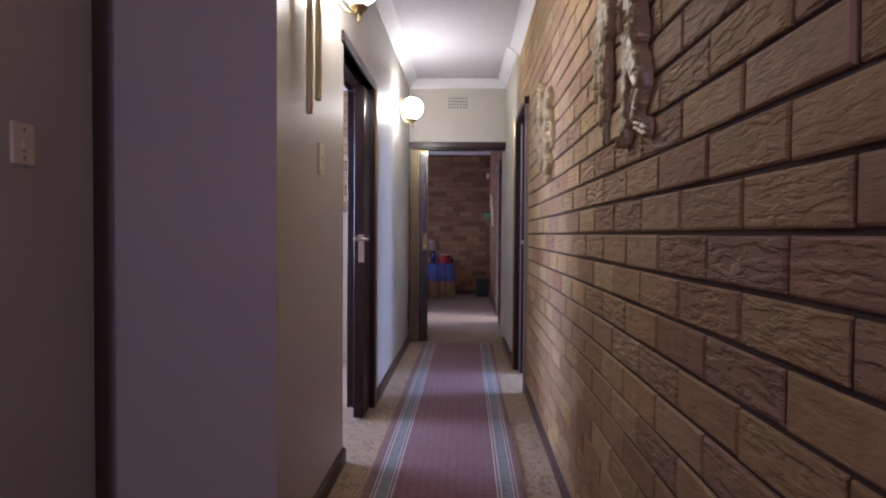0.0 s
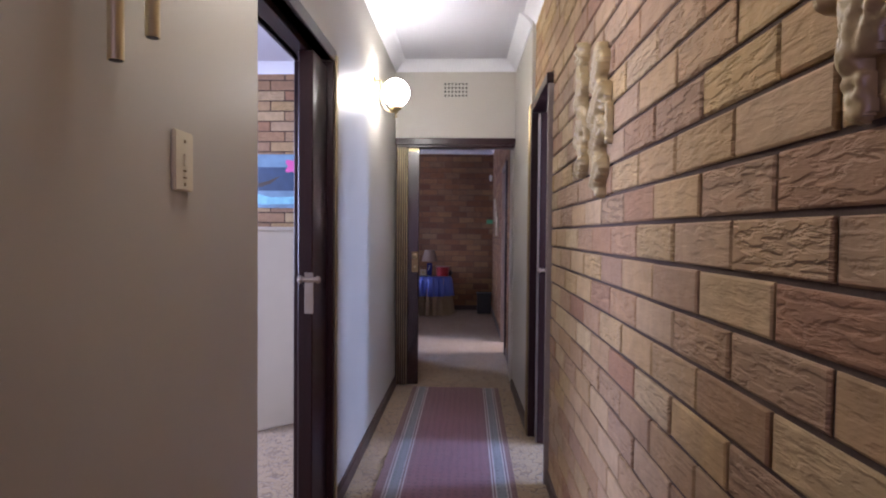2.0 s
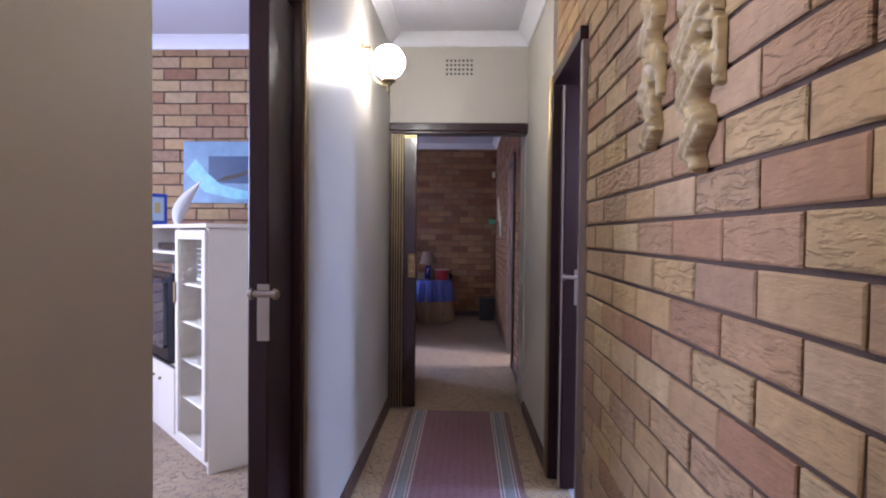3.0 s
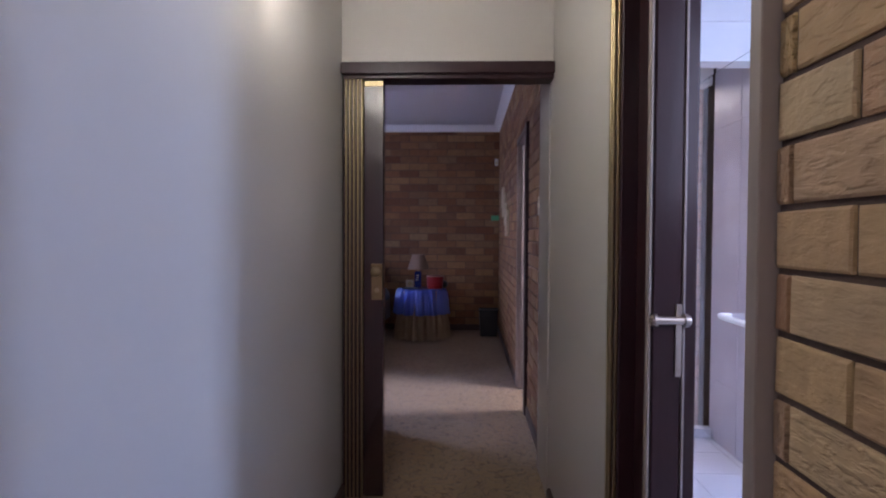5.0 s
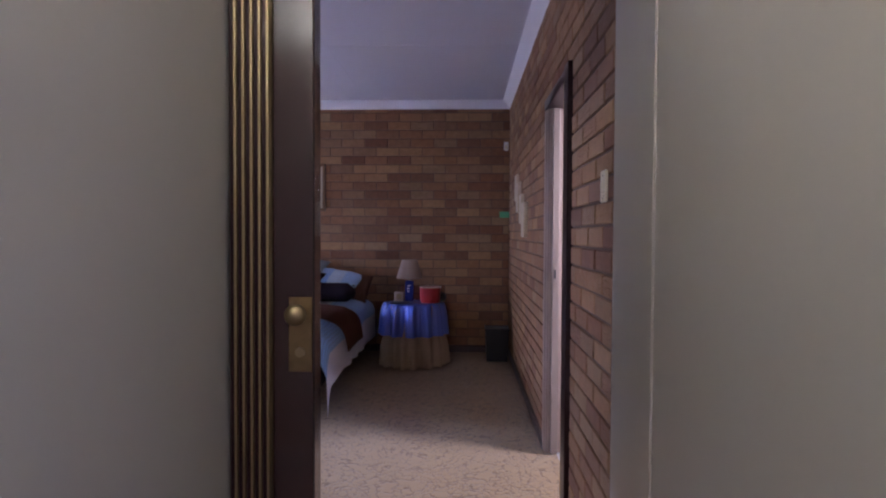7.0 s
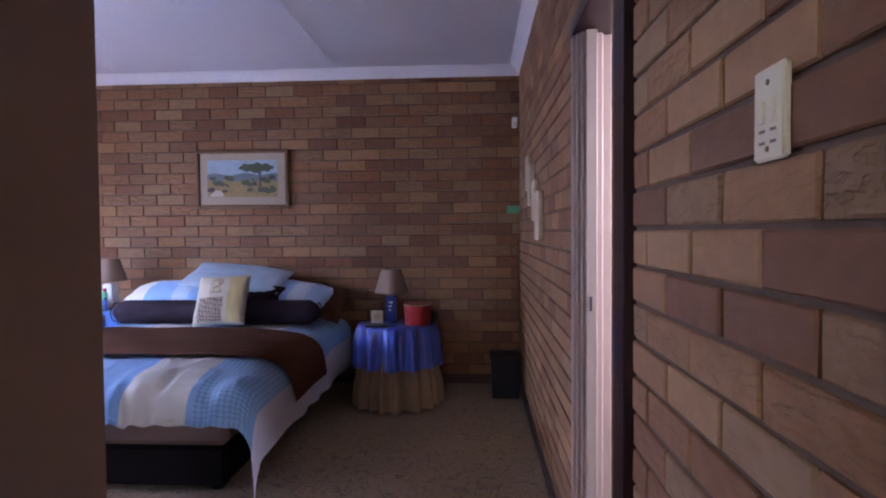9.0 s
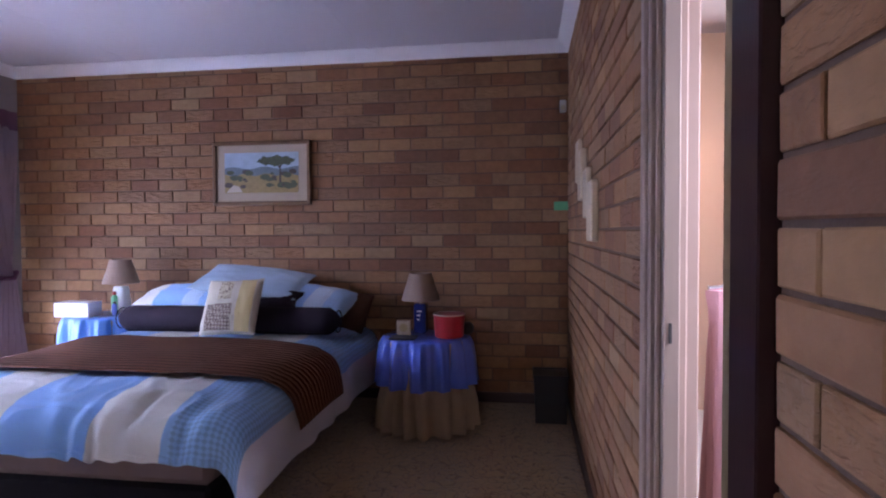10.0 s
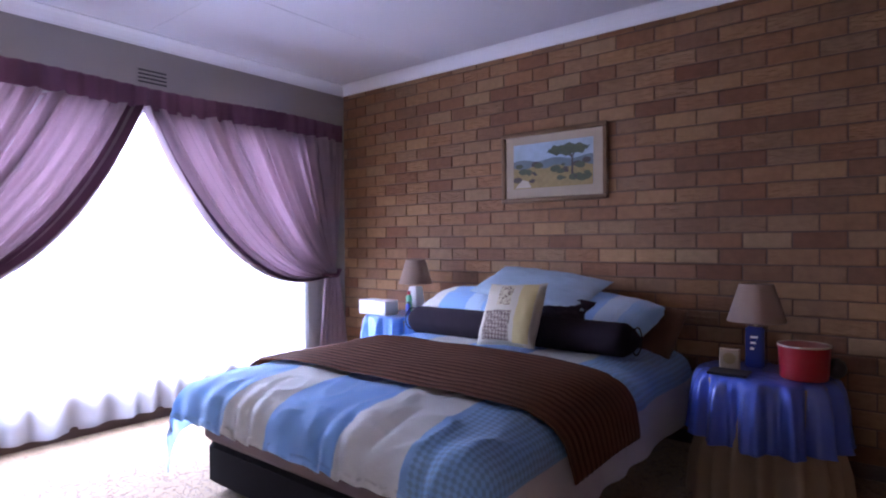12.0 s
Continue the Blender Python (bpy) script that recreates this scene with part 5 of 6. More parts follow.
M["paintsky"] = simple("painted sky", (0.36, 0.46, 0.55), 0.6, vary=0.25, scale=18, bscale=120, bump=0.2)
M["painthill"] = simple("painted hills", (0.13, 0.17, 0.19), 0.6, vary=0.3, scale=25, bscale=120, bump=0.2)
M["paintgrass"] = simple("painted grass", (0.30, 0.22, 0.075), 0.6, vary=0.4, scale=35, bscale=120, bump=0.2)
M["paintbush"] = simple("painted leaves", (0.055, 0.070, 0.028), 0.6, vary=0.6, scale=60, bscale=120, bump=0.2)
M["paintdark"] = simple("painted bark", (0.05, 0.035, 0.025), 0.6, vary=0.2)
picture()


def small_wall_things():
    t = thing("motion_sensor", (0.35, YN, 2.2), "white plastic alarm sensor high in the brick corner", "sensor")
    part("body", boxes((0.325, 0.372, YN - 0.045, YN - 0.008, 2.165, 2.255), bevel=0.008), M["white"], t)
    part("lens", boxes((0.332, 0.365, YN - 0.050, YN - 0.044, 2.18, 2.215), bevel=0.003), M["ivory"], t)
    t = thing("door_tag", (0.34, YN, 1.48), "small green card tag fixed in the brick corner", "tag")
    part("card", boxes((0.285, 0.388, YN - 0.016, YN - 0.012, 1.45, 1.515)), M["green"], t)
    t = thing("wooden_ornament", (XN, 10.9, 1.5), "stepped pale wood wall ornament on red brown brick", "ornament")
    x1, x0 = XN - 0.009, XN - 0.034
    for k, (y0, y1, z0, z1) in enumerate(((11.12, 11.30, 1.57, 1.80), (10.90, 11.08, 1.46, 1.72), (10.68, 10.86, 1.36, 1.60), (10.42, 10.62, 1.25, 1.52))):
        part("board", boxes((x0 - 0.006 * (k % 2), x1, y0, y1, z0, z1), bevel=0.006), M["ornwood"], t, "pale wood board")
    t = thing("air_vent", (XW, 10.47, 2.4), "grey slotted air vent above the curtains", "vent")
    part("plate", boxes((XW, XW + 0.006, 10.36, 10.58, 2.345, 2.465), bevel=0.002), M["greyplaster"], t)
    # Black strips on the closed plate give the slots' shade as colour
    for k in range(4):
        part("slot", boxes((XW + 0.0055, XW + 0.0075, 10.372, 10.568, 2.357 + k * 0.027, 2.368 + k * 0.027)), M["black"], t, "black strip laid on for a shaded slot")


small_wall_things()


def window_and_curtains():
    w = setting("window_1", boxes((XW - 0.10, XW - 0.05, WY0, WY1, WZ1 - 0.05, WZ1), (XW - 0.10, XW - 0.05, WY0, WY1, WZ0, WZ0 + 0.05)), M["white"], "white framed window behind net curtain")
    n = 4
    for i in range(n + 1):
        y = WY0 + (WY1 - WY0 - 0.05) * i / n
        part("mullion", boxes((XW - 0.10, XW - 0.05, y, y + 0.05, WZ0 + 0.05, WZ1 - 0.05)), M["white"], w)
    for i in range(n):
        y = WY0 + (WY1 - WY0 - 0.05) * i / n
        p = part("pane", boxes((XW - 0.078, XW - 0.072, y + 0.05, y + (WY1 - WY0 - 0.05) / n, WZ0 + 0.05, WZ1 - 0.05)), M["glass"], w, "clear pane")
        p.visible_shadow = False

    t = thing("net_curtain", (XW + 0.05, 10.35, WZ1), "sheer white net curtain hanging nearly to the carpet", "curtain")
    bm = bmesh.new()

    def f(u, v):
        y = WY0 - 0.05 + (WY1 - WY0 + 0.10) * u
        z = 2.14 - 2.085 * v
        a = 0.010 + 0.020 * v
        x = XW + 0.045 + a * math.sin(y * 34 + 1.5 * math.sin(y * 6)) + 0.5 * a * math.sin(y * 13)
        return Vector((x, y + 0.008 * v * math.sin(y * 21), z + 0.012 * math.sin(y * 5) * v))
    sheet(bm, 420, 24, f)
    part("net", bm, M["net"], t, smooth=True)
    bm = bmesh.new()

    def fh(u, v):
        p = f(u, 1 - 0.035 * v)
        return p + Vector((0.002, 0, 0))
    sheet(bm, 420, 2, fh)
    part("hem", bm, M["net"], t, "doubled white hem", smooth=True)

    for side, name in ((1, "curtain"), (-1, "curtain")):
        t = thing("curtain", (XW + 0.1, 10.35 + side * 0.9, 2.3), "mauve curtain swept aside and held by a tieback", "curtain", "bedroom curtains")
        yc, yo, tie = 10.35, 10.35 + side * 1.76, (10.35 + side * 1.62, 0.95)
        bm = bmesh.new()

        def fc(u, v):
            top = yc + (yo - yc) * u
            p0 = Vector((top, 2.16))
            inner, outer = Vector((yc + side * 0.60, 0.68)), Vector((yo - side * 0.02, 1.5))
            p1 = inner.lerp(outer, u ** 0.75)
            p2 = Vector((tie[0] + side * 0.10 * (u - 0.35), tie[1] + 0.05 * (u - 0.3)))
            q = p0 * (1 - v) ** 2 + p1 * 2 * v * (1 - v) + p2 * v * v
            fold = math.sin(u * 2 * math.pi * 15 + 1.6 * math.sin(u * 9) + 0.8 * v) + 0.35 * math.sin(u * 2 * math.pi * 37 + v)
            amp = 0.056 * (1 - 0.55 * v) * (0.75 + 0.5 * math.sin(u * 23 + 1))
            return Vector((XW + 0.115 + amp * fold + 0.03 * math.sin(math.pi * v) * (1 - u) - 0.02 * v, q.x, q.y))
        sheet(bm, 240, 44, fc, thick=0.002)
        part("drape", bm, M["drape"], t, smooth=True, angle=80)
        bm = bmesh.new()

        def fe(u, v):
            p = fc(0.0 + 0.05 * u, v)
            return p + Vector((0.008, 0, 0))
        sheet(bm, 4, 44, fe, thick=0.003)
        part("lining_edge", bm, M["drapedark"], t, "dark plum edge", smooth=True)
        bm = bmesh.new()

        def ft(u, v):
            a = (u - 0.5)
            wdt = 0.10 + 0.11 * v
            y = tie[0] + side * 0.03 + a * wdt * 2 * side * 0.8
            z = tie[1] + 0.02 - 0.72 * v
            return Vector((XW + 0.10 + 0.018 * math.sin(u * 2 * math.pi * 5 + v), y, z + 0.03 * math.sin(u * 9) * v))
        sheet(bm, 70, 20, ft, thick=0.002)
        part("tail", bm, M["drape"], t, smooth=True, angle=80)
        bm = bmesh.new()
        pts = [(XW + 0.015, tie[0] + side * 0.11, tie[1] + 0.05), (XW + 0.10, tie[0] + side * 0.12, tie[1] + 0.03), (XW + 0.155, tie[0] + side * 0.04, tie[1] - 0.01), (XW + 0.15, tie[0] - side * 0.05, tie[1] - 0.01), (XW + 0.08, tie[0] - side * 0.09, tie[1] + 0.01)]
        pipe(bm, pts, 0.018, 10)
        part("tieback", bm, M["drapedark"], t, "dark plum tieback", smooth=True)
    t = thing("curtain_heading", (XW + 0.1, 10.35, 2.3), "dark plum gathered curtain heading along the rail", "curtain")
    bm = bmesh.new()

    def fg(u, v):
        y = 8.59 + 3.52 * u
        return Vector((XW + 0.125 + 0.010 * math.sin(y * 62), y, 2.30 - 0.15 * v - 0.01 * math.cos(y * 1.78 * 2)))
    sheet(bm, 500, 4, fg, thick=0.003)
    part("heading", bm, M["drapedark"], t, smooth=True, angle=80)
    bm = bmesh.new()
    tube(bm, (XW + 0.08, 8.55, 2.27), (XW + 0.08, 12.12, 2.27), 0.012)
    part("rail", bm, M["white"], t)
    for y in (8.6, 10.35, 12.08):
        bm = bmesh.new()
        tube(bm, (XW, y, 2.27), (XW + 0.08, y, 2.27), 0.006)
        part("bracket", bm, M["white"], t)


M["drapedark"] = sheer("dark plum cloth", (0.20, 0.095, 0.15), 0.99, 0.35)
window_and_curtains()


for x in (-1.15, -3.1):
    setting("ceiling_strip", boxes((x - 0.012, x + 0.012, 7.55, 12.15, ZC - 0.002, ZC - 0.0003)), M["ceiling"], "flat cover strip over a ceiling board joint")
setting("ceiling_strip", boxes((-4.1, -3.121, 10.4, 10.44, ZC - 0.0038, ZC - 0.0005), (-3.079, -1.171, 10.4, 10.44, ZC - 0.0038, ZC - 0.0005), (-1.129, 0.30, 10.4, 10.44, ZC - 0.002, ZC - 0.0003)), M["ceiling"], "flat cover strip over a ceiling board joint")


# ---- room beside the passage ----
def tv_unit():
    a, b = Vector((-2.20, 6.96, 0)), Vector((-1.40, 6.13, 0))
    along = (b - a).normalized()
    back = Vector((-along.y, along.x, 0))
    if back.y < 0:
        back = -back
    L, D, H = (b - a).length, 0.46, 1.31
    rot = Matrix((along, back, Vector((0, 0, 1)))).transposed().to_4x4()
    m = Matrix.Translation(a) @ rot
    t = thing("wall_unit", tuple(a), "cream wall unit with television bay, doors and glazed shelves", "cabinet")

    def p(name, dims, material, parent=None, label="", bevel=0.003):
        bm = boxes(*dims, bevel=bevel)
        bmesh.ops.transform(bm, matrix=m, verts=bm.verts)
        return part(name, bm, M[material], parent or t, label)
    s = L * 0.57
    p("side_panel", [(L - 0.02, L, 0, D, 0.0, H - 0.022)], "creampaint")
    p("side_panel", [(0, 0.02, 0, D, 0.0, H - 0.022)], "creampaint")
    p("divider", [(s - 0.01, s + 0.01, 0, D, 0.06, H - 0.022)], "creampaint")
    p("top", [(-0.02, L + 0.02, -0.02, D, H - 0.022, H)], "creampaint")
    p("back_panel", [(0.02, L - 0.02, D - 0.01, D, 0.06, H - 0.022)], "creampaint")
    p("plinth", [(0.02, L - 0.02, 0.03, 0.05, 0, 0.06)], "creampaint")
    p("shelf", [(0.02, s - 0.01, 0.0, D - 0.01, 1.13, 1.15)], "creampaint")
    p("shelf", [(0.02, s - 0.01, 0.0, D - 0.01, 0.47, 0.49)], "creampaint")
    p("shelf", [(0.02, s - 0.01, 0.0, D - 0.01, 0.06, 0.08)], "creampaint")
    for z in (0.06, 0.30, 0.52, 0.74, 0.96):
        p("shelf", [(s + 0.01, L - 0.02, 0.02, D - 0.01, z, z + 0.015)], "creampaint")
    for x0, x1 in ((0.02, s / 2 - 0.002), (s / 2 + 0.002, s - 0.012)):
        d = p("door", [(x0, x1, -0.018, 0.0, 0.08, 0.46)], "creampaint")
        p("knob", [((x0 + x1) / 2 - 0.008 + (0.09 if x0 < 0.1 else -0.09), (x0 + x1) / 2 + 0.008 + (0.09 if x0 < 0.1 else -0.09), -0.035, -0.018, 0.36, 0.376)], "brass", d, "small brass knob")
    x0, x1 = s + 0.012, L - 0.004
    d = p("glazed_door", [(x0, x0 + 0.045, -0.018, 0, 0.07, 1.275), (x1 - 0.045, x1, -0.018, 0, 0.07, 1.275), (x0 + 0.045, x1 - 0.045, -0.018, 0, 0.07, 0.12), (x0 + 0.045, x1 - 0.045, -0.018, 0, 1.225, 1.275)], "creampaint")
    g = p("pane", [(x0 + 0.045, x1 - 0.045, -0.011, -0.007, 0.12, 1.225)], "glass", d, "clear glass pane", 0)
    g.visible_shadow = False
    p("handle", [(x0 + 0.016, x0 + 0.028, -0.034, -0.018, 0.86, 0.98)], "brass", d, "brass handle")
    tv = thing("television", tuple(m @ Vector((s / 2, 0.1, 0.49))), "old black tube television in the cream wall unit", "television")
    p("body", [(0.035, s - 0.03, -0.04, 0.34, 0.492, 1.02)], "blackgloss", tv, "", 0.02)
    p("screen", [(0.075, s - 0.07, -0.05, -0.038, 0.58, 0.985)], "screen", tv, "dark glass screen", 0.02)
    p("stand", [(0.06, s - 0.055, -0.03, 0.3, 0.4905, 0.4925)], "blackgloss", tv, "", 0)
    pl = thing("disc_player", tuple(m @ Vector((s / 2, 0.1, 1.02))), "silver disc player on top of the television", "player")
    p("case", [(0.05, s - 0.05, -0.01, 0.25, 1.021, 1.075)], "chrome", pl)
    p("slot", [(0.08, s - 0.12, -0.013, -0.009, 1.045, 1.055)], "black", pl, "", 0)
    rec = thing("radio", tuple(m @ Vector((s / 2, 0.1, 1.15))), "flat black radio on the upper shelf", "radio")
    p("case", [(0.09, s - 0.05, 0.05, 0.25, 1.151, 1.195)], "blackgloss", rec)
    rnd = random.Random(6)
    for z in (0.315, 0.535, 0.755):
        for k in range(3):
            x = s + 0.06 + k * 0.08
            c = m @ Vector((x, 0.2, z))
            gl = thing("glass_bowl", tuple(c), "small clear glass vessel on a cabinet shelf", "glassware", "cabinet glassware")
            bm = bmesh.new()
            h, r = rnd.uniform(0.07, 0.14), rnd.uniform(0.022, 0.034)
            lathe(bm, c, [(0.001, 0.0), (r * 0.8, 0.0), (r, h), (r - 0.003, h), (r * 0.75, 0.004), (0.001, 0.004)], 18)
            part("vessel", bm, M["glass"], gl, smooth=True, angle=50)
    for k in range(7):
        c = m @ Vector((s + 0.14, 0.16, 0.976 + k * 0.030))
        bm = bmesh.new()
        gl = thing("plate", tuple(c), "white plate stacked inside the glazed cabinet", "plate", "stacked plates")
        lathe(bm, c, [(0.001, 0.0), (0.05, 0.0), (0.09, 0.014), (0.09, 0.017), (0.05, 0.004), (0.001, 0.004)] if k else [(0.001, 0.0), (0.05, 0.0), (0.09, 0.014), (0.09, 0.03), (0.05, 0.03), (0.001, 0.03)], 24)
        part("dish", bm, M["white"], gl, smooth=True)
    c = m @ Vector((0.12, 0.16, H))
    v = thing("white_ornament", tuple(c), "tall curved white feather shaped ornament on the unit", "ornament")
    bm = bmesh.new()

    def f(u, w):
        x = (u - 0.5) * 0.10 * math.sin(math.pi * (0.12 + 0.86 * w)) + 0.15 * w * w
        return c + back * x + Vector((0, 0, 0.002 + 0.30 * w)) + along * (0.02 * math.cos((u - 0.5) * 3) + 0.01 * w)
    sheet(bm, 10, 26, f, thick=0.008)
    part("blade", bm, M["white"], v, smooth=True, angle=80)
    c = m @ Vector((0.03, 0.06, H))
    v = thing("blue_photo_frame", tuple(c), "small blue picture frame standing on the cream unit", "picture")
    p("frame", [(0.015, 0.030, 0.0, 0.125, H, H + 0.21)], "bluepaint", v)
    p("print", [(0.030, 0.0315, 0.022, 0.103, H + 0.03, H + 0.185)], "paleblue", v, "pale blue print", 0)
    p("figure", [(0.0315, 0.033, 0.045, 0.080, H + 0.08, H + 0.15)], "goldcloth", v, "yellow printed figure", 0)


M["creampaint"] = simple("cream painted board", (0.66, 0.60, 0.50), 0.45, vary=0.03, bump=0.03)
M["blackgloss"] = simple("glossy black plastic", (0.014, 0.014, 0.018), 0.22, vary=0.1, bump=0.0)
M["screen"] = simple("dark tube glass", (0.03, 0.04, 0.06), 0.05, vary=0.1, bump=0.0, coat=1.0)
M["bluepaint"] = simple("bright blue plastic", (0.02, 0.07, 0.42), 0.35, vary=0.05, bump=0.0)
tv_unit()


def sea_picture():
    x0, x1, z0, z1, y = -2.15, -1.37, 1.48, 1.93, 7.388
    t = thing("picture", (x0, y, z0), "unframed blue sea picture with dark dolphin shapes on brick", "picture")
    part("board", boxes((x0, x1, y - 0.02, y, z0, z1), bevel=0.002), M["seablue"], t, "mottled sea blue board")

    def shape(name, pts, material, lift):
        bm = bmesh.new()
        bm.faces.new([bm.verts.new((x0 + (x1 - x0) * u, y - 0.0205 - lift, z0 + (z1 - z0) * v)) for u, v in pts])
        part(name, bm, material, t)
    shape("dark_window", [(0.24, 0.32), (0.86, 0.32), (0.86, 0.76), (0.24, 0.76)], M["seadark"], 0.0004)
    shape("curved_wave", [(0.02, 0.5), (0.12, 0.72), (0.22, 0.5), (0.36, 0.3), (0.6, 0.2), (0.9, 0.22), (0.9, 0.08), (0.5, 0.06), (0.2, 0.18)], M["seapale"], 0.0008)
    shape("leaping_shape", [(0.30, 0.34), (0.40, 0.44), (0.56, 0.5), (0.70, 0.6), (0.60, 0.46), (0.5, 0.40), (0.42, 0.37)], M["paintdark"], 0.0012)
    shape("pink_flower", [(0.86 + 0.10 * math.cos(a) * (1 + 0.25 * math.cos(5 * a)), 0.78 + 0.14 * math.sin(a) * (1 + 0.25 * math.cos(5 * a))) for a in [i * math.pi / 15 for i in range(30)]], M["pinkpaint"], 0.0016)


M["seablue"] = simple("mottled sea blue paint", (0.15, 0.26, 0.36), 0.4, vary=0.45, scale=9, bscale=60, bump=0.1)
M["seadark"] = simple("deep sea paint", (0.02, 0.05, 0.11), 0.4, vary=0.3, bump=0.0)
M["seapale"] = simple("pale water paint", (0.22, 0.52, 0.62), 0.4, vary=0.4, scale=20, bump=0.0)
M["pinkpaint"] = simple("pink paint", (0.72, 0.10, 0.36), 0.4, vary=0.1, bump=0.0)
sea_picture()


# ---- bathrooms ----
def tiled(wall, p0, u, out, length, z0, z1, tw, th, material, seed):
    """Tiles as single pieces, a hair proud of the grout."""
    rnd = random.Random(seed)
    u, out = Vector(u), Vector(out)
    rot = Matrix((u, -out, Vector((0, 0, 1)))).transposed().to_4x4()
    v, f = brick_shape(tw - 0.004, th - 0.004, back=0.006, ch=0.0012)
    me = bpy.data.meshes.new("tile")
    me.from_pydata(v, [], f)
    me.materials.append(M[material])
    for i in range(int(round(length / tw))):
        for j in range(int(round((z1 - z0) / th))):
            ob = new("tile", me)
            ob.matrix_basis = Matrix.Translation(Vector(p0) + u * (i + 0.5) * tw + out * 0.004 + Vector((0, 0, z0 + (j + 0.5) * th))) @ rot
            ob.parent = wall


def bathroom():
    pier = setting("wall_shower_pier", boxes((1.50, 1.598, 7.672, 8.315, 0, ZC)), M["grout"], "tiled shower pier")
    tiled(pier, (1.50, 7.60, 0), (0, 1, 0), (-1, 0, 0), 0.71, 0, 2.3, 0.355, 0.383, "pinktile", 3)
    back = setting("wall_shower_back", boxes((1.50, 2.6, 7.55, 7.62, 0, 2.12)), M["grout"], "tiled shower wall")
    tiled(back, (1.50, 7.55, 0), (1, 0, 0), (0, -1, 0), 1.10, 0, 2.12, 0.275, 0.353, "tile", 5)
    head = setting("wall_shower_head", boxes((0.55, 2.6, 7.55, 7.67, 2.12, ZC), (0.55, 2.6, 7.535, 7.55, 2.31, 2.33)), M["white"], "white wall over the shower opening")
    step = setting("floor_step", boxes((0.55, 1.5, 8.27, 8.34, 0, 0.06)), M["tile"], "raised tiled step")
    fl = setting("floor_tiles", boxes((0.56, 2.58, 5.32, 8.34, -0.003, 0.001)), M["grout"], "pale tiled bathroom floor")
    v, f = brick_shape(0.296, 0.296, back=0.003, ch=0.001)
    me = bpy.data.meshes.new("tile")
    me.from_pydata(v, [], f)
    me.materials.append(M["tile"])
    for i in range(6):
        for j in range(10):
            ob = new("tile", me)
            ob.matrix_basis = pose(0.71 + i * 0.3, 5.48 + j * 0.3, 0.004, -90, 0, 0)
            ob.parent = fl

    s = thing("shower_screen", (1.0, 6.3, 0), "frameless clear glass shower screen with chrome hinges", "shower screen")
    for y0, y1 in ((5.62, 6.10), (6.115, 6.60), (6.612, 7.50)):
        g = part("panel", boxes((0.998, 1.006, y0, y1, 0.03, 1.95), bevel=0.001), M["glass"], s, "clear glass panel")
        g.visible_shadow = False
    for z in (1.70, 0.28):
        h = part("hinge", boxes((0.988, 1.016, 6.555, 6.675, z + 0.006, z + 0.080), bevel=0.004), M["chrome"], s, "chrome glass hinge")
        for y in (6.565, 6.65):
            bm = bmesh.new()
            tube(bm, (0.984, y, z + 0.042), (0.979, y, z + 0.042), 0.012)
            part("bolt", bm, M["chrome"], h, smooth=True)
    # White strips added so the glass edges read pale instead of dark
    for y in (6.106, 6.605, 7.505):
        part("pale_edge", boxes((0.997, 1.007, y - 0.004, y + 0.004, 0.03, 1.95), bevel=0.001), M["white"], s, "white strip added over a pale glass edge")
    part("sill", boxes((0.975, 1.03, 5.60, 7.52, 0.0, 0.03), bevel=0.003), M["chrome"], s)
    bm = bmesh.new()
    pipe(bm, [(0.996, 6.95, 0.95), (0.955, 6.95, 0.95), (0.95, 6.90, 0.95), (0.95, 6.3, 0.955), (0.95, 6.12, 0.955), (0.996, 6.10, 0.955)], 0.012, 12)
    r = thing("towel_rail", (0.96, 6.5, 0.95), "curved white towel rail in front of the glass", "rail")
    part("bar", bm, M["white"], r, smooth=True)
    for z, nm in ((1.93, "shelf"), (1.40, "shelf")):
        t = thing("glass_shelf", (1.7, 7.5, z), "small glass shelf on chrome clamps in the shower", "shelf", "shower shelves")
        part("glass", boxes((1.54, 1.94, 7.40, 7.542, z, z + 0.008), bevel=0.001), M["glass"], t)
        for x in (1.56, 1.84):
            part("clamp", boxes((x, x + 0.05, 7.49, 7.542, z - 0.035, z + 0.018), bevel=0.003), M["chrome"], t)
    t = thing("pink_soap", (1.72, 7.47, 1.408), "pink soap bar on the lower glass shelf", "soap")
    part("bar", boxes((1.66, 1.80, 7.44, 7.50, 1.408, 1.433), bevel=0.008), M["pinkpaint"], t)
    w = setting("window_2", boxes((2.62, 2.66, 5.5, 5.54, 1.0, 2.2), (2.62, 2.66, 6.56, 6.6, 1.0, 2.2), (2.62, 2.66, 5.54, 6.56, 1.0, 1.04), (2.62, 2.66, 5.54, 6.56, 2.16, 2.2), (2.62, 2.66, 6.03, 6.07, 1.04, 2.16)), M["white"], "white framed bathroom window")


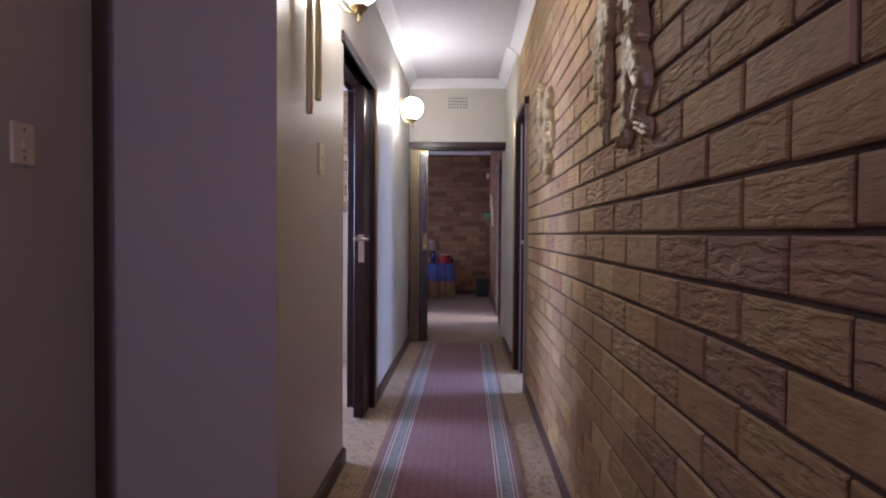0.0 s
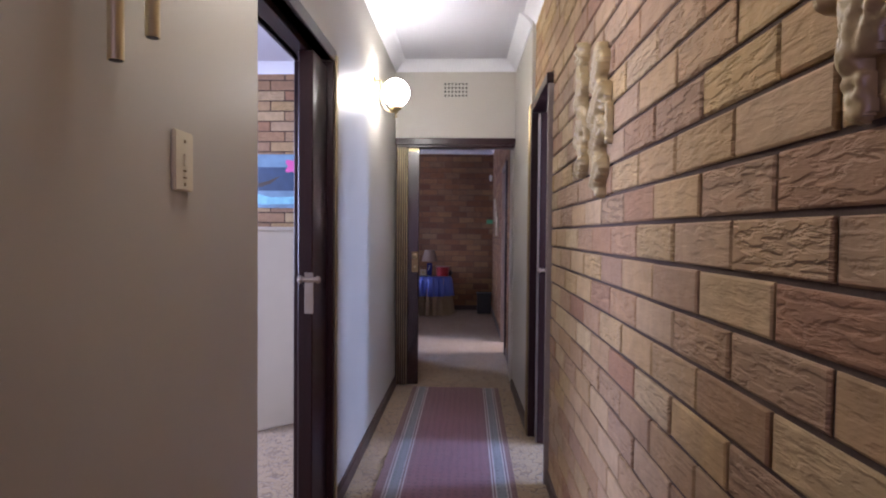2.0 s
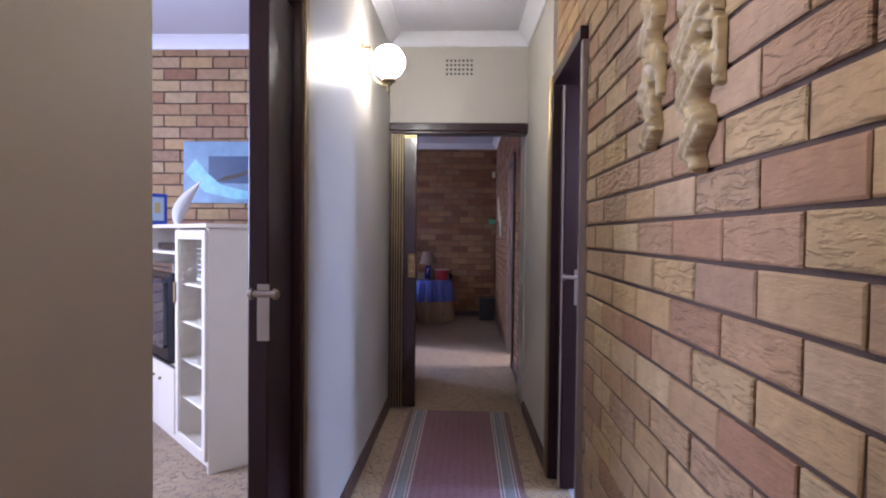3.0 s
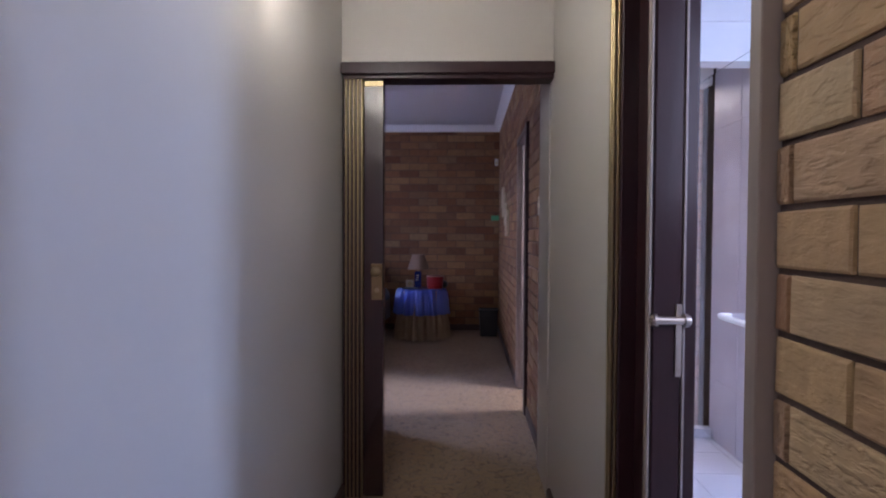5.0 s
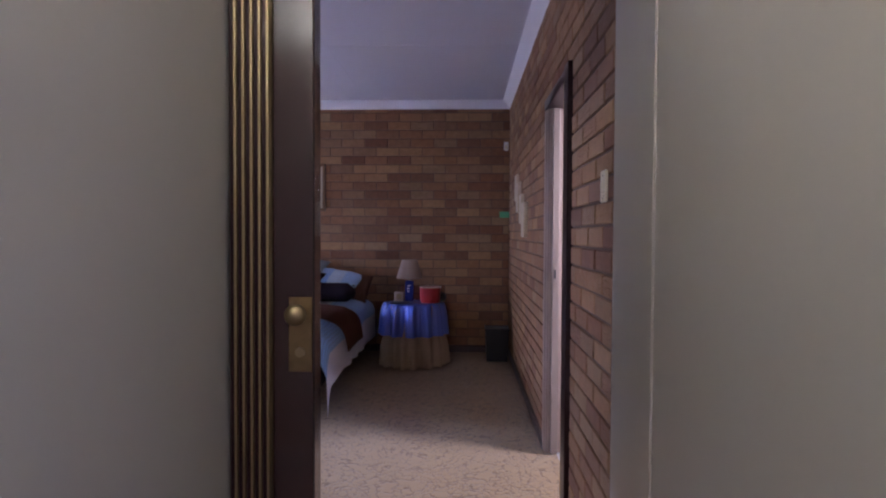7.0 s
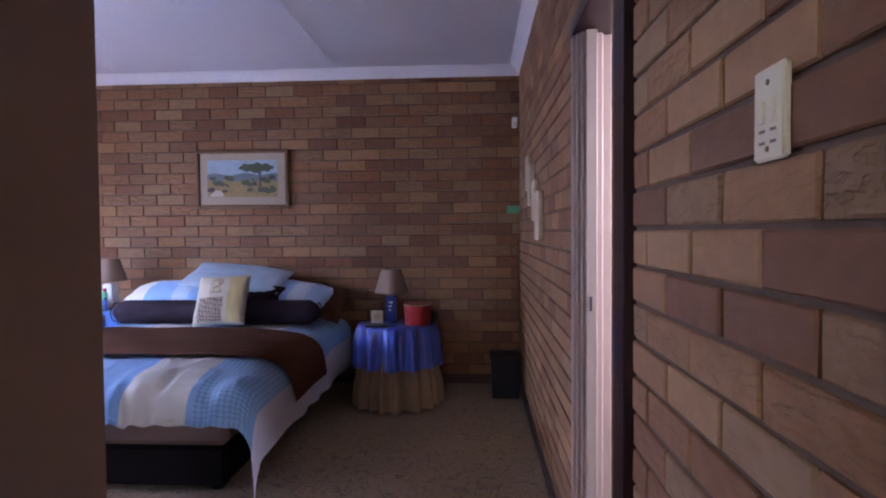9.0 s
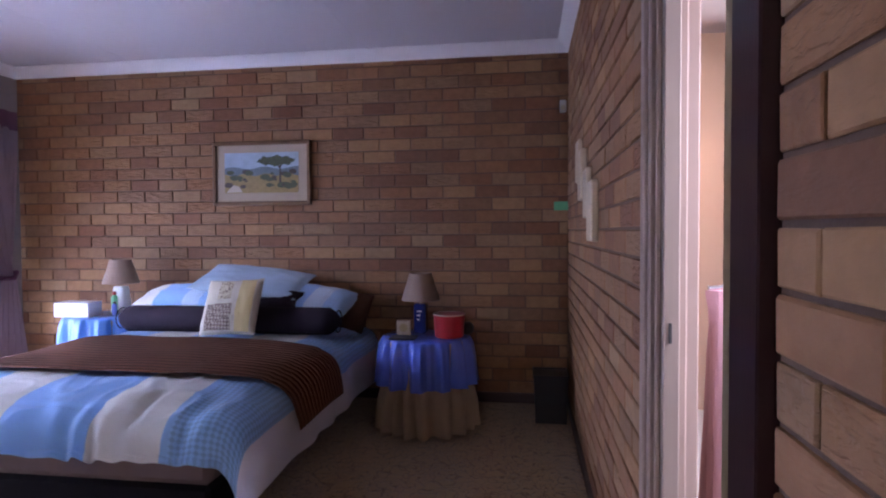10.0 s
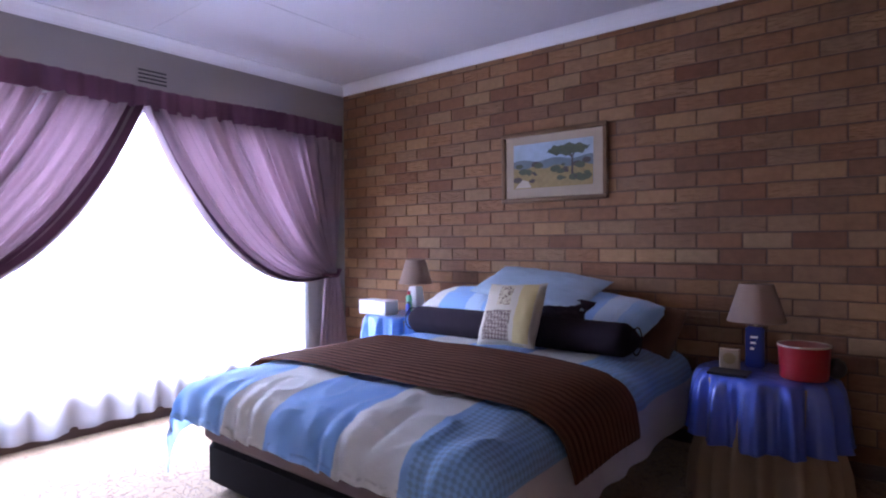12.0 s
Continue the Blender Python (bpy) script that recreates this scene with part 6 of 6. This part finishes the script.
def mirror_oval(c, ru, rz, out, label, rim):
    out = Vector(out)
    u = Vector((-out.y, out.x, 0))
    t = thing("oval_mirror", c, label, "mirror")
    bm = bmesh.new()
    n = 48
    ring = [bm.verts.new(Vector(c) + out * 0.012 + u * ru * math.cos(2 * math.pi * i / n) + Vector((0, 0, rz * math.sin(2 * math.pi * i / n)))) for i in range(n)]
    f = bm.faces.new(ring)
    r = bmesh.ops.extrude_face_region(bm, geom=[f])
    bmesh.ops.translate(bm, verts=[v for v in r["geom"] if isinstance(v, bmesh.types.BMVert)], vec=-out * 0.008)
    part("pane", bm, M["mirror"], t, "mirror glass")
    bm = bmesh.new()
    pts = [Vector(c) + out * 0.012 + u * (ru + 0.006) * math.cos(2 * math.pi * i / n) + Vector((0, 0, (rz + 0.006) * math.sin(2 * math.pi * i / n))) for i in range(n + 1)]
    pipe(bm, pts, 0.009, 8)
    part("rim", bm, rim, t, smooth=True)


mm, mn, ml, mb = mat("mirror glass")
mb.inputs["Base Color"].default_value = (0.9, 0.9, 0.92, 1)
mb.inputs["Metallic"].default_value, mb.inputs["Roughness"].default_value = 1.0, 0.02
M["mirror"] = mm
bathroom()


def ensuite():
    c = Vector((1.47, 11.50, 1.31))
    mirror_oval((1.468, 11.50, 1.31), 0.25, 0.44, (-1, 0, 0), "tall oval mirror framed in brick on the wall", M["palewood"])
    t = thing("arched_brick_frame", (1.46, 11.50, 0.9), "oval ring of tan bricks round the mirror", "frame")
    pts, last, arc = [], None, 0
    for i in range(721):
        a = 2 * math.pi * i / 720
        p = Vector((0, math.cos(a) * 0.31, math.sin(a) * 0.50))
        arc += (p - last).length if last else 0
        last = p
        pts.append((arc, a, p))
    n = 36
    for i in range(n):
        s0 = arc * (i + 0.5) / n
        _, a, p = min(pts, key=lambda q: abs(q[0] - s0))
        nrm = math.atan2(math.sin(a) * 0.31, math.cos(a) * 0.50)
        bm = bmesh.new()
        box(bm, -0.010, 0.010, -0.048, 0.048, -0.034, 0.034, 0.002)
        bmesh.ops.transform(bm, matrix=Matrix.Translation(Vector((1.474, c.y, c.z)) + p) @ Matrix.Rotation(nrm, 4, "X"), verts=bm.verts)
        part("brick", bm, M["pinkbrick"], t)
    t = thing("ceiling_light", (1.0, 10.6, ZC), "round opal ceiling light, lit, on the bathroom ceiling", "lamp")
    bm = bmesh.new()
    tube(bm, (1.0, 10.6, ZC - 0.02), (1.0, 10.6, ZC), 0.19, seg=32)
    part("base", bm, M["white"], t)
    bm = bmesh.new()
    lathe(bm, (1.0, 10.6, ZC), [(0.18, -0.02), (0.17, -0.05), (0.12, -0.065), (0.001, -0.068)], 32)
    part("bowl", bm, M["globe"], t, "lit opal bowl", smooth=True)
    t = thing("towel", (0.57, 9.6, 1.0), "pink bath towel hanging beside the bathroom doorway", "towel")
    bm = bmesh.new()

    def f(u, v):
        w = 0.012 + 0.28 * v
        return Vector((0.585 + 0.03 * v + 0.016 * math.sin(u * 2 * math.pi * 3 + v * 2), 9.46 + w * u * 1.2, 1.14 - 1.08 * v))
    sheet(bm, 40, 30, f, thick=0.008)
    part("cloth", bm, M["towel"], t, smooth=True, angle=80)
    bm = bmesh.new()
    for z in (0.40, 0.36):
        sheet(bm, 40, 1, lambda u, v, z=z: f(u, (1.14 - z - 0.010 * v) / 1.08) + Vector((-0.007, 0, 0)))
    part("stripe", bm, M["black"], t, "thin dark woven stripes", smooth=True)
    bm = bmesh.new()
    tube(bm, (0.55, 9.47, 1.145), (0.60, 9.47, 1.15), 0.006)
    part("hook", bm, M["chrome"], t)
    w = setting("window_3", boxes((0.95, 0.98, YN + 0.05, YN + 0.09, 1.38, 2.02), (1.27, 1.30, YN + 0.05, YN + 0.09, 1.38, 2.02), (0.98, 1.27, YN + 0.05, YN + 0.09, 1.38, 1.41), (0.98, 1.27, YN + 0.05, YN + 0.09, 1.99, 2.02)), M["white"], "white framed small window")
    fl = setting("floor_tiles", boxes((0.56, 1.47, 8.342, 12.23, -0.003, 0.001)), M["grout"], "pale tiled bathroom floor")
    v, f2 = brick_shape(0.296, 0.296, back=0.003, ch=0.001)
    me = bpy.data.meshes.new("tile")
    me.from_pydata(v, [], f2)
    me.materials.append(M["tile"])
    for i in range(3):
        for j in range(12):
            ob = new("tile", me)
            ob.matrix_basis = pose(0.715 + i * 0.3, 8.77 + j * 0.3, 0.004, -90, 0, 0)
            ob.parent = fl


ensuite()


# ---- bricks ----
def lay_bricks(wall, p0, u, out, length, z0, z1, course, pitch, zline, ujoint, holes, mats, near, gap=0.0100, side=0.009, limit=300, seed=1, proud=0.008):
    """Running bond on a wall face. u: along the wall; out: away from it. zline, ujoint: one bed joint and one head joint."""
    rnd = random.Random(seed)
    u, out = Vector(u), Vector(out)
    rot = Matrix((u, -out, Vector((0, 0, 1)))).transposed().to_4x4()
    shapes = []
    for k in range(8):
        v, f = brick_shape(pitch - side, course - gap, rnd=rnd)
        me = bpy.data.meshes.new("brick")
        me.from_pydata(v, [], f)
        me.materials.append(M[mats[0]])
        shapes.append(me)
    items = []
    k0 = math.floor((z0 - zline) / course)
    k1 = math.ceil((z1 - zline) / course)
    for k in range(k0, k1):
        a, b = max(zline + k * course, z0), min(zline + (k + 1) * course, z1)
        if b - a < 0.025:
            continue
        zc = (a + b) / 2
        shift = ujoint + (0.5 * pitch if k % 2 else 0)
        j0 = math.floor((0 - shift) / pitch)
        j = j0
        while shift + j * pitch < length:
            segs = [(max(0, shift + j * pitch), min(length, shift + (j + 1) * pitch))]
            for h0, h1, hz0, hz1 in holes:
                if hz0 < zc < hz1:
                    nxt = []
                    for s0, s1 in segs:
                        if h1 <= s0 or h0 >= s1:
                            nxt.append((s0, s1))
                        else:
                            if h0 - s0 > 0.02:
                                nxt.append((s0, h0))
                            if s1 - h1 > 0.02:
                                nxt.append((h1, s1))
                    segs = nxt
            for s0, s1 in segs:
                if s1 - s0 > 0.035:
                    items.append(((s0 + s1) / 2, s1 - s0, zc, b - a))
            j += 1
    singles = [it for it in items if near(it[0], it[2])]
    if len(singles) > limit:
        rnd.shuffle(singles)
        singles = singles[:limit]
    chosen = set(id(i) for i in singles)
    verts, faces = [], []
    for it in items:
        s, ln, zc, ht = it
        c = Vector(p0) + u * s + out * (proud + rnd.uniform(-0.0015, 0.0015)) + Vector((0, 0, zc))
        m = Matrix.Translation(c) @ rot @ pose(0, 0, 0, rnd.uniform(-0.4, 0.4), rnd.uniform(-0.25, 0.25), rnd.uniform(-0.4, 0.4))
        if id(it) in chosen:
            ob = new("brick", rnd.choice(shapes))
            ob.matrix_basis = m @ Matrix.Diagonal(((ln - side) / (pitch - side), 1, (ht - gap) / (course - gap), 1))
            ob.parent = wall
        else:
            v, f = brick_shape(ln - side, ht - gap, rnd=rnd)
            n = len(verts)
            verts += [tuple(m @ Vector(q)) for q in v]
            faces += [tuple(n + i for i in q) for q in f]
    if verts:
        me = bpy.data.meshes.new("brickwork")
        me.from_pydata(verts, [], faces)
        me.materials.append(M[mats[1]])
        ob = new("brickwork", me)
        ob.parent = wall
        tagged(ob, kind="stuff")


lay_bricks(wall_east, (XB, -1.0, 0), (0, 1, 0), (-1, 0, 0), 7.30, 0.0, ZC, 0.0895, 0.258, 1.305, 4.140, [(6.50, 7.30, -1, 2.09)], ("brick", "brick_i"), lambda s, z: 2.6 < s and 0.45 < z < 2.15, seed=3)
lay_bricks(wall_bed_east, (XN, 7.785, 0), (0, 1, 0), (-1, 0, 0), 4.455, 0.0, ZC, 0.083, 0.240, 1.303, 0.164, [(0.875, 1.685, -1, 2.05)], ("rbrick", "rbrick_i"), lambda s, z: s < 3.6 and 0.15 < z < 2.5, limit=300, gap=0.0095, side=0.0085, seed=5)
lay_bricks(wall_north, (XW, YN, 0), (1, 0, 0), (0, -1, 0), 4.59, 0.0, ZC, 0.0925, 0.248, 1.275, 2.539, [], ("rbrick", "rbrick_i"), lambda s, z: 1.2 < s < 4.5 and 0.7 < z < 2.4, gap=0.0085, side=0.0075, seed=7)
lay_bricks(wall_tv, (-3.75, 7.40, 0), (1, 0, 0), (0, -1, 0), 2.97, 0.0, ZC, 0.0855, 0.244, 1.10, 0.1, [], ("brick", "brick_i"), lambda s, z: False, seed=9)
lay_bricks(wall_ens, (1.478, 8.43, 0), (0, 1, 0), (-1, 0, 0), 3.81, 0.0, ZC, 0.0855, 0.244, 1.10, 0.1, [(0.25, 0.95, 1.3, 2.15)], ("pinkbrick", "pinkbrick"), lambda s, z: False, seed=11)
